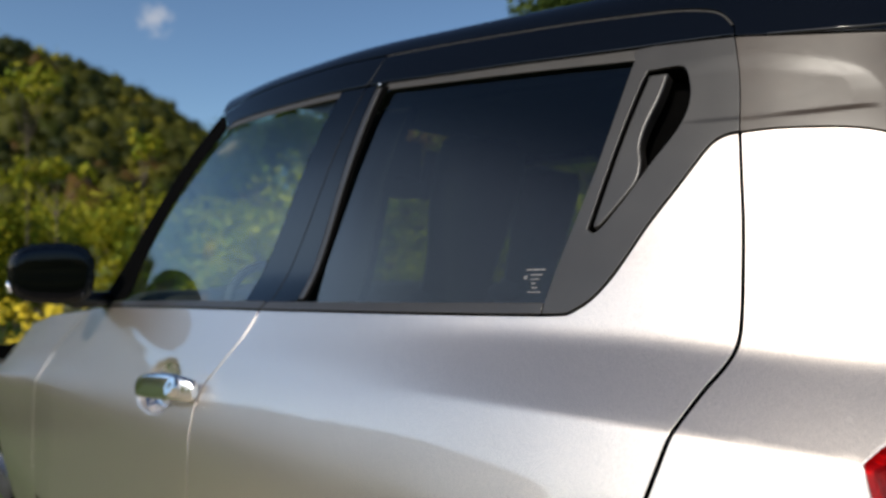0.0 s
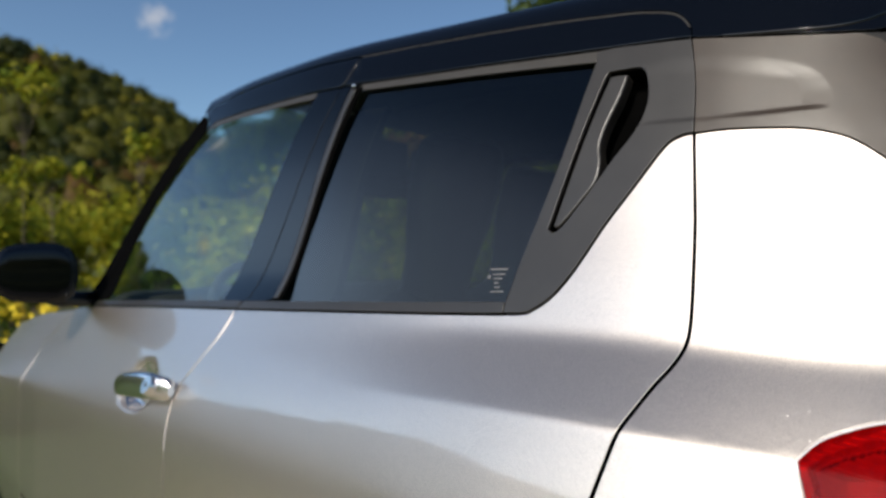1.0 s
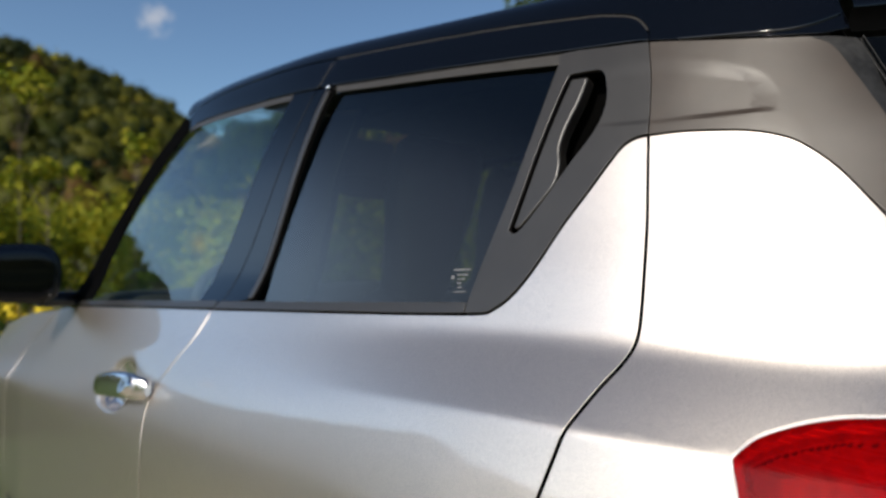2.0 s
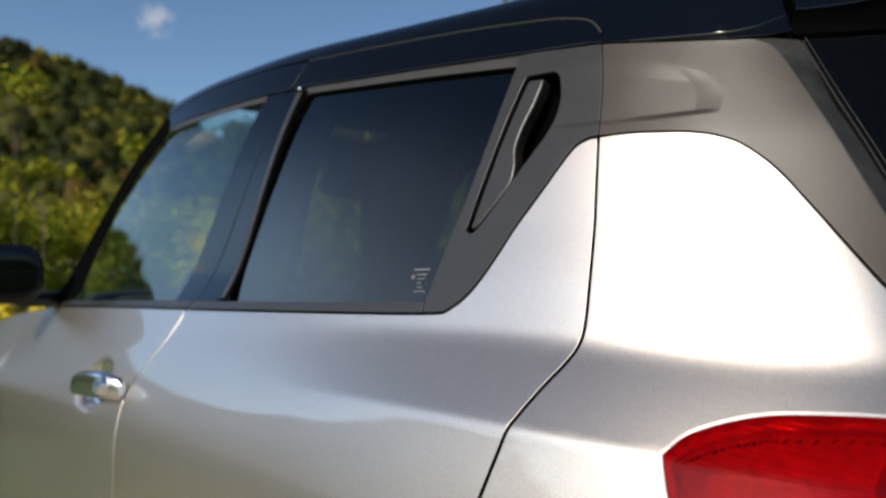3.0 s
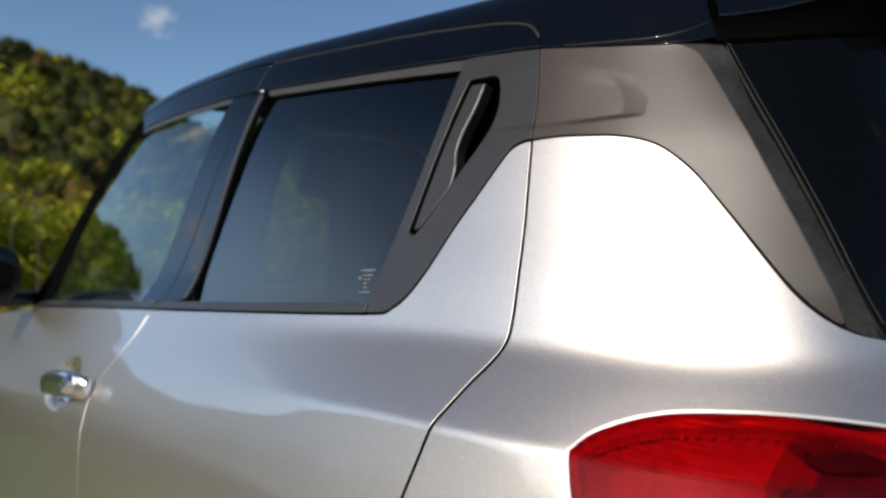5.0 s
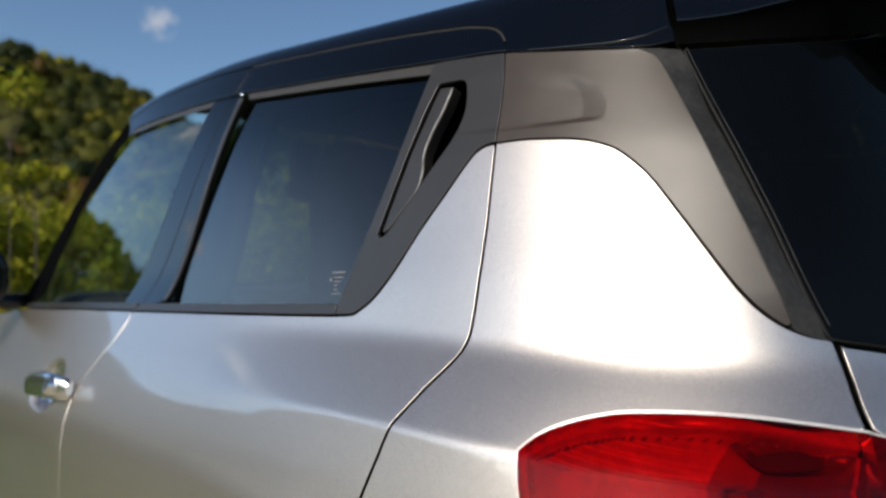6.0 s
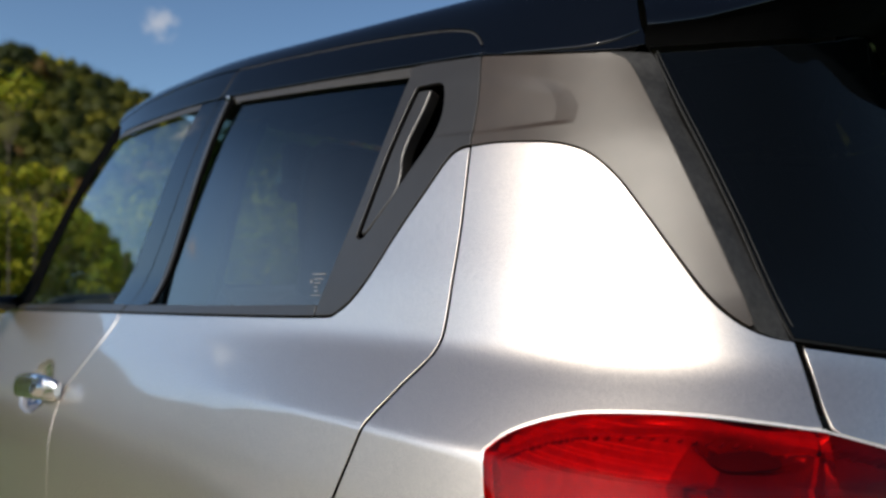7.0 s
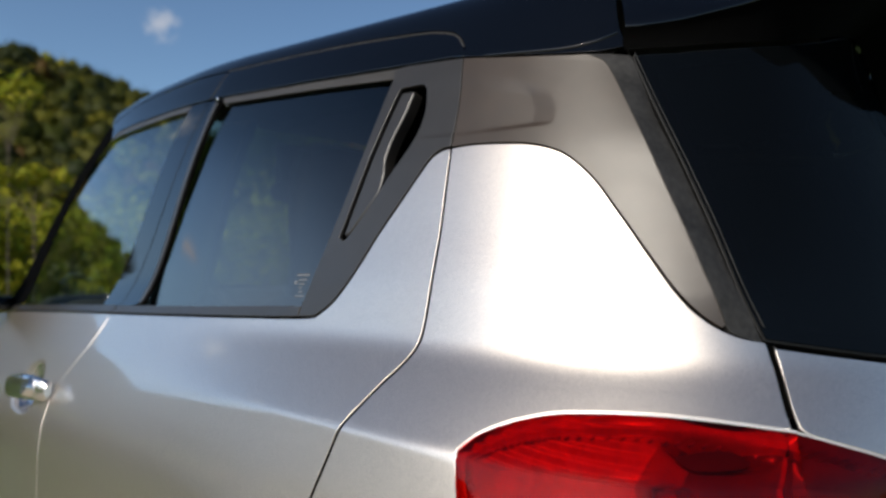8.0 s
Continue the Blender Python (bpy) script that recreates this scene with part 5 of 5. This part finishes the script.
    l.new(mx.outputs["Color"], fm.inputs["Color1"])
    grain = [q for q in n if q.type == "MAP_RANGE" and q.inputs["From Min"].default_value > 0.69 and q.inputs["From Min"].default_value < 0.71][0]
    l.new(fr.outputs["Color"], gm.inputs["Color1"])
    l.new(grain.outputs["Result"], gm.inputs["Color2"])
    l.new(gm.outputs["Color"], fm.inputs["Color2"])
    l.new(fm.outputs["Color"], p.inputs["Base Color"])
    return m


GRASS = ground_material()


def leaf_material(name, a, b):
    """Leaves: two greens from island to island, thin enough to glow a little against the sun."""
    m = bpy.data.materials.new(name)
    m.use_nodes = True
    n, l = m.node_tree.nodes, m.node_tree.links
    p = n["Principled BSDF"]
    p.inputs["Roughness"].default_value = 0.6
    p.inputs["Specular IOR Level"].default_value = 0.15
    ge, ra = n.new("ShaderNodeNewGeometry"), n.new("ShaderNodeValToRGB")
    ra.color_ramp.elements[0].color, ra.color_ramp.elements[1].color = (*a, 1), (*b, 1)
    l.new(ge.outputs["Random Per Island"], ra.inputs["Fac"])
    l.new(ra.outputs["Color"], p.inputs["Base Color"])
    tr, mx = n.new("ShaderNodeBsdfTranslucent"), n.new("ShaderNodeMixShader")
    mx.inputs["Fac"].default_value = 0.35
    l.new(ra.outputs["Color"], tr.inputs["Color"])
    l.new(p.outputs["BSDF"], mx.inputs[1])
    l.new(tr.outputs["BSDF"], mx.inputs[2])
    l.new(mx.outputs["Shader"], n["Material Output"].inputs["Surface"])
    return m


LEAF_YELLOW = leaf_material("yellow_green_leaves", (0.11, 0.16, 0.010), (0.37, 0.33, 0.020))
LEAF_GOLD = leaf_material("golden_leaves", (0.32, 0.24, 0.015), (0.55, 0.40, 0.03))
LEAF_GREEN = leaf_material("green_leaves", (0.035, 0.075, 0.009), (0.15, 0.20, 0.018))
LEAF_DARK = leaf_material("dark_green_leaves", (0.0216, 0.0432, 0.00864), (0.0648, 0.0936, 0.0144))
LEAF_RUST = leaf_material("rusty_leaves", (0.072, 0.0576, 0.0072), (0.1728, 0.0648, 0.0144))
BARK = material("bark", (0.10, 0.075, 0.055), 0.9, grain=0.4, grain_scale=20, bump=0.6, bump_scale=60)
PETAL = material("yellow_petals", (0.62, 0.47, 0.015), 0.7, grain=0.2)

# ground: one sheet to the horizon, with the hills rising out of it
def hill_height(x, y):
    r, az = math.hypot(x, y), math.degrees(math.atan2(y, x)) % 360
    far = ease(r, 60, 230)
    prof = np.interp(az, [0, 60, 100, 125, 140, 146, 149.5, 153.4, 156.3, 159, 163.2, 168, 174, 179, 184, 188, 195, 200, 204, 208, 212, 216, 220, 224, 230, 238, 248, 300, 340, 360],
                     [8, 6, 6, 8, 6, 10, 20, 34.5, 41, 45.3, 51.5, 57, 56.5, 51, 43, 39, 35.5, 30.5, 30.5, 37.5, 43, 48, 52, 54, 51, 42, 24, 8, 8, 8])
    return float(prof * far + (noise.noise(Vector((x, y, 3)) * 0.02) * 4 + noise.noise(Vector((x, y, 9)) * 0.06) * 2) * ease(r, 50, 110))


bm = bmesh.new()
rings = []
radii = [0.0, 2, 4, 8, 14, 22, 34, 48, 62, 76, 90, 105, 120, 135, 150, 165, 180, 200, 220, 240, 300, 600, 1800]
centre = bm.verts.new((0, 0, 0))
for r in radii[1:]:
    rings.append([bm.verts.new((r * math.cos(a), r * math.sin(a), hill_height(r * math.cos(a), r * math.sin(a)) if r < 300 else (8 if r < 1000 else -5))) for a in np.linspace(0, 2 * math.pi, 181)[:-1]])
for k in range(180):
    bm.faces.new((centre, rings[0][k], rings[0][(k + 1) % 180]))
for A, B in zip(rings, rings[1:]):
    for k in range(180):
        bm.faces.new((A[k], B[k], B[(k + 1) % 180], A[(k + 1) % 180]))
bmesh.ops.recalc_face_normals(bm, faces=bm.faces[:])
tagged(solid("ground", bm, GRASS), "rough grass round a patch of dry gravel, rising into wooded hills", "ground", kind="structure")

rng = random.Random(7)


def clump_mesh(verts, faces, c, size, n, leaf, r):
    """Adds n leaves round c, in a loose ball."""
    for _ in range(n):
        d = Vector((r.gauss(0, 1), r.gauss(0, 1), r.gauss(0, 1)))
        d.normalize()
        p = Vector(c) + d * size * (0.35 + 0.65 * r.random() ** 0.5)
        up = (d + Vector((r.uniform(-.8, .8), r.uniform(-.8, .8), r.uniform(-.3, .9)))).normalized()
        t = up.orthogonal().normalized()
        t.rotate(Matrix.Rotation(r.uniform(0, 6.28), 3, up))
        b = up.cross(t)
        L = leaf * r.uniform(0.6, 1.3)
        i = len(verts)
        verts += [tuple(p - t * L * 0.5), tuple(p + b * L * 0.32 + up * L * 0.06), tuple(p + t * L * 0.55), tuple(p - b * L * 0.32 + up * L * 0.06)]
        faces.append((i, i + 1, i + 2, i + 3))


def shrub(name, h, w, mat, seed, leaves, leaf, label, category):
    """Stems from the ground and a crown of many leaves in uneven clumps."""
    r = random.Random(seed)
    root = new(name)
    bm = bmesh.new()
    clumps = []
    for k in range(7):
        a, lean = r.uniform(0, 6.28), r.uniform(0.1, 0.5)
        top = Vector((math.cos(a) * w * lean, math.sin(a) * w * lean, h * r.uniform(0.6, 0.95)))
        pts = [Vector((math.cos(a) * 0.1, math.sin(a) * 0.1, -0.1)), top * 0.5 + Vector((r.uniform(-.1, .1), r.uniform(-.1, .1), 0)), top]
        rad = [0.05 * w / 3, 0.03 * w / 3, 0.008]
        last = None
        for p, q in zip(pts, rad):
            ring = [bm.verts.new(p + Vector((math.cos(b) * q, math.sin(b) * q, 0))) for b in np.linspace(0, 6.283, 7)[:-1]]
            if last:
                for i in range(6):
                    bm.faces.new((last[i], last[(i + 1) % 6], ring[(i + 1) % 6], ring[i]))
            last = ring
        clumps.append((top, 0.30 * w))
    solid("stem", bm, BARK, root)
    for k in range(26):
        a, q = r.uniform(0, 6.28), r.random() ** 0.5
        z = r.uniform(0.08, 1.0)
        rr = w * 0.5 * q * (1.15 - 0.75 * z)
        clumps.append((Vector((math.cos(a) * rr, math.sin(a) * rr, h * z * 0.95)), w * r.uniform(0.10, 0.22)))
    verts, faces = [], []
    per = leaves // len(clumps)
    for c, s in clumps:
        clump_mesh(verts, faces, c, s, per, leaf, r)
    me = bpy.data.meshes.new("crown")
    me.from_pydata(verts, [], faces)
    me.materials.append(mat)
    crown = new("crown", me)
    crown.parent = root
    return tagged(root, label, category)


kinds = [shrub("shrub", 3.2, 3.4, LEAF_YELLOW, 1, 3600, 0.18, "tall sunlit shrub with yellow-green leaves", "shrub"),
         shrub("shrub", 3.8, 3.2, LEAF_GREEN, 2, 3600, 0.18, "tall shrub with fresh green leaves", "shrub"),
         shrub("shrub", 2.4, 2.8, LEAF_YELLOW, 3, 3000, 0.15, "rounded shrub with yellow-green leaves", "shrub"),
         shrub("shrub", 2.8, 2.6, LEAF_RUST, 4, 2800, 0.16, "shrub with rust-tinged autumn leaves", "shrub"),
         shrub("tree", 7.5, 4.6, LEAF_DARK, 5, 7000, 0.20, "dark green broadleaf tree", "tree"),
         shrub("tree", 8.3, 2.5, LEAF_GOLD, 6, 9000, 0.20, "slender tree with yellowing leaves", "tree")]
placed = [0] * 6


def put_plant(k, az, r, scale):
    a = radians(az)
    m = Matrix.Translation((-0.8 + r * math.cos(a), r * math.sin(a), 0)) @ pose(0, 0, 0, 0, 0, rng.uniform(0, 360)) @ Matrix.Diagonal((scale, scale, scale * rng.uniform(0.9, 1.1), 1))
    if placed[k] == 0:
        kinds[k].matrix_basis = m
        ob = kinds[k]
    else:
        ob = copy_thing(kinds[k], m)
    placed[k] += 1
    ob["group"] = "trees beyond the field" if k in (4, 5) else "shrubs round the field"


for i in range(38):
    az = 52 + i * 3.6 + rng.uniform(-1, 1)
    k = rng.choice([0, 0, 1, 1, 1, 2, 3])
    far = rng.uniform(9.5, 15.0)
    tall = (1.06 + far * math.tan(radians(np.interp(az, [110, 125, 138, 146, 152, 156], [17.0, 17.0, 15.5, 12.5, 9.5, 7.8])))) * rng.uniform(0.68, 0.82)
    put_plant(k, az, far if az > 92 else far + 32, tall / (3.2, 3.8, 2.4, 2.8)[k])
for az, r, s in ((120.5, 22, 1.68), (116, 25, 1.75), (110, 24, 1.6), (104, 28, 1.4)):
    put_plant(4, az, r, s)

for az, r, s in ((127.5, 27, 0.72), (131, 30, 0.74), (135, 26, 0.62), (139, 29, 0.66), (143, 27, 0.58), (147, 30, 0.66), (150.5, 28, 0.58), (153.0, 30, 0.44)):
    put_plant(4, az, r, s)
put_plant(5, 132.6, 18.2, 0.93)
for k, az, r, s in ((0, 137.6, 4.6, 0.36), (1, 147.6, 4.7, 0.46), (0, 156.5, 4.9, 0.52)):
    put_plant(k, az, r, s)



def sapling(x, y, h, spread, seed):
    """A thin stem that forks near its top, with a few loose tufts of leaves."""
    r = random.Random(seed)
    root = new("tree")
    bm = bmesh.new()
    tips = [Vector((r.uniform(-1, 1) * spread, r.uniform(-1, 1) * spread, h * r.uniform(0.92, 1.0))) for _ in range(6)]
    fork = Vector((0, 0, h * 0.72))
    for a, b, ra, rb in [(Vector((0, 0, -0.1)), fork, 0.010, 0.007)] + [(fork, q, 0.006, 0.003) for q in tips]:
        rows = [[bm.verts.new(c + Vector((math.cos(t) * w, math.sin(t) * w, 0))) for t in np.linspace(0, 6.283, 7)[:-1]] for c, w in ((a, ra), ((a + b) / 2 + Vector((0, 0, 0.03)), (ra + rb) / 2), (b, rb))]
        for A, B in zip(rows, rows[1:]):
            for i in range(6):
                bm.faces.new((A[i], A[(i + 1) % 6], B[(i + 1) % 6], B[i]))
    solid("stem", bm, BARK, root)
    verts, faces = [], []
    for q in tips:
        clump_mesh(verts, faces, q, 0.13, 34, 0.10, r)
    me = bpy.data.meshes.new("crown")
    me.from_pydata(verts, [], faces)
    me.materials.append(LEAF_YELLOW)
    crown = new("crown", me)
    crown.parent = root
    root.location = (x, y, 0)
    tagged(root, "slender sapling with a few tufts of yellow-green leaves", "tree", group="trees beyond the field")


for az, r, h, spread, seed in ((166.2, 9.0, 3.22, 0.42, 41), (168.2, 9.0, 2.05, 0.40, 42), (158.3, 10.0, 2.72, 0.34, 43), (164.3, 8.0, 2.0, 0.30, 44)):
    sapling(0.29 + r * math.cos(radians(az)), -1.51 + r * math.sin(radians(az)), h, spread, seed)

# woods on the hills: dark, green and turning trees
bm = bmesh.new()
bmesh.ops.create_icosphere(bm, subdivisions=2, radius=1.0)
BALL_V, BALL_F = [q.co.copy() for q in bm.verts], [tuple(q.index for q in f.verts) for f in bm.faces]
bm.free()
bm = bmesh.new()
bmesh.ops.create_icosphere(bm, subdivisions=1, radius=1.0)
BALL_V_SMALL, BALL_F_SMALL = [q.co.copy() for q in bm.verts], [tuple(q.index for q in f.verts) for f in bm.faces]
bm.free()


def woods(sites, mat, label, seed):
    """Trees at (azimuth, distance, size) sites on the hills: lumpy crowns of their own shapes, with loose leaves round them."""
    r_ = random.Random(seed)
    verts, faces = [], []
    for az, r, size in sites:
        x, y = r * math.cos(radians(az)), r * math.sin(radians(az))
        z = hill_height(x, y)
        if z < 4:
            continue
        squash = r_.uniform(0.75, 1.3)
        parts = 1 if size < 2.4 else r_.choice((1, 2, 3))
        for k in range(parts):
            sz = size * (1.0 if parts == 1 else r_.uniform(0.5, 0.8))
            cx, cy, cz = x + r_.gauss(0, 0.4) * size * (parts > 1), y + r_.gauss(0, 0.4) * size * (parts > 1), z + 0.5 * size + r_.uniform(-0.2, 0.45) * size * (parts > 1)
            first, lump = len(verts), Vector((r_.uniform(0, 50), r_.uniform(0, 50), r_.uniform(0, 50)))
            ball_v, ball_f = (BALL_V, BALL_F) if parts == 1 else (BALL_V_SMALL, BALL_F_SMALL)
            for q in ball_v:
                m = sz * (0.62 + 0.6 * noise.noise(q * 1.9 + lump) + 0.10 * r_.uniform(-1, 1))
                verts.append((cx + q.x * m, cy + q.y * m, cz + q.z * m * squash))
            faces += [tuple(first + k2 for k2 in f) for f in ball_f]
            clump_mesh(verts, faces, (cx, cy, cz), sz * 1.05, int(20 * sz), 0.62, r_)
    me = bpy.data.meshes.new("hill_woods")
    me.from_pydata(verts, [], faces)
    me.polygons.foreach_set("use_smooth", [True] * len(faces))
    me.materials.append(mat)
    tagged(new("hill_woods", me), label, "woods", kind="stuff")


def scattered(count, seed):
    """Sites all over the hills, denser on the slopes in view, with meadows on the lower slopes beside the field."""
    r_ = random.Random(seed)
    out = []
    for i in range(count):
        az, r = r_.uniform(85, 300) if r_.random() < 0.12 else r_.uniform(142, 252), 62 + 190 * r_.random() ** 0.7
        if az > 204 and r < 150 and r_.random() < 0.8:
            continue
        out.append((az, r, (1.3 + 3.4 * r_.random() ** 1.3) * (0.8 if az > 206 else 1.0)))
    return out


woods(scattered(4900, 4900), leaf_material("dark_wood_leaves", (0.020, 0.030, 0.0072), (0.052, 0.056, 0.010)), "dark green woodland covering the hillside", 21)
woods(scattered(4100, 4100), leaf_material("green_wood_leaves", (0.040, 0.052, 0.008), (0.098, 0.096, 0.013)), "fresh green trees on the hillside", 22)
woods(scattered(1400, 1400), leaf_material("turning_wood_leaves", (0.095, 0.098, 0.008), (0.21, 0.18, 0.014)), "yellowing autumn trees on the hillside", 23)
woods(scattered(550, 550), leaf_material("rusty_wood_leaves", (0.075, 0.045, 0.010), (0.12, 0.070, 0.018)), "rust-brown autumn trees on the hillside", 24)

woods([(164.6, 206, 5.0), (165.9, 200, 5.2), (167.2, 208, 4.4), (163.4, 212, 4.0), (168.9, 190, 3.6), (155.8, 118, 2.6), (157.4, 108, 2.8)], leaf_material("bright_wood_leaves", (0.20, 0.21, 0.012), (0.42, 0.36, 0.02)), "bright yellow-green trees standing out on the hillside", 25)

# low hedges across the field
for (ax, ay), (bx, by), count, tall, label in (((-34, -7), (-8, -31), 420, 0.8, "low dark green hedge across the field"), ((-15.5, -2.6), (-9.5, -8.5), 200, 0.45, "strip of dark weeds across the grass"),
                                               ((-24, -4.2), (-13, -17), 260, 0.6, "low dark hedge between two fields")):
    verts, faces = [], []
    for i in range(count):
        t = rng.random()
        clump_mesh(verts, faces, (ax + (bx - ax) * t + rng.gauss(0, 0.4), ay + (by - ay) * t + rng.gauss(0, 0.4), rng.uniform(0.1, tall)), 0.5 * tall + 0.1, 14, 0.22, rng)
    me = bpy.data.meshes.new("field_hedge")
    me.from_pydata(verts, [], faces)
    me.materials.append(LEAF_DARK)
    tagged(new("field_hedge", me), label, "hedge", kind="stuff")

# tufts of grass and weeds round the gravel
for count, size, leaf, mat, label, seed in ((520, 0.16, 0.10, LEAF_DARK, "dark green weeds in loose patches on the ground", 31), (620, 0.13, 0.08, LEAF_GREEN, "tufts of fresh green grass on the ground", 32)):
    r_ = random.Random(seed)
    verts, faces = [], []
    for i in range(count):
        a, d = radians(r_.uniform(165, 262)), 2.6 + 13 * r_.random() ** 1.4
        x, y = -1.6 + d * math.cos(a), -0.9 + d * math.sin(a)
        if noise.noise(Vector((x, y, seed)) * 0.55) < -0.02 or (x > -3.9 and y > -1.6) or math.hypot(x - 0.6, y + 2.6) < 3.2:
            continue
        for k in range(3):
            clump_mesh(verts, faces, (x + r_.gauss(0, 0.14), y + r_.gauss(0, 0.14), size * r_.uniform(0.3, 0.8)), size, 12, leaf, r_)
    me = bpy.data.meshes.new("grass_tufts")
    me.from_pydata(verts, [], faces)
    me.materials.append(mat)
    tagged(new("grass_tufts", me), label, "grass", kind="stuff")

# yellow flowers ahead of the car
verts, faces = [], []
for i in range(44):
    c = (-6.5 + rng.gauss(0, 0.4), 0.30 + rng.gauss(0, 0.34), 0.46 + rng.uniform(-0.35, 0.12))
    clump_mesh(verts, faces, c, 0.09, 14, 0.06, rng)
me = bpy.data.meshes.new("flower_heads")
me.from_pydata(verts, [], faces)
me.materials.append(PETAL)
tagged(new("flower_heads", me), "yellow flowers among tall weeds", "flowers", kind="stuff")
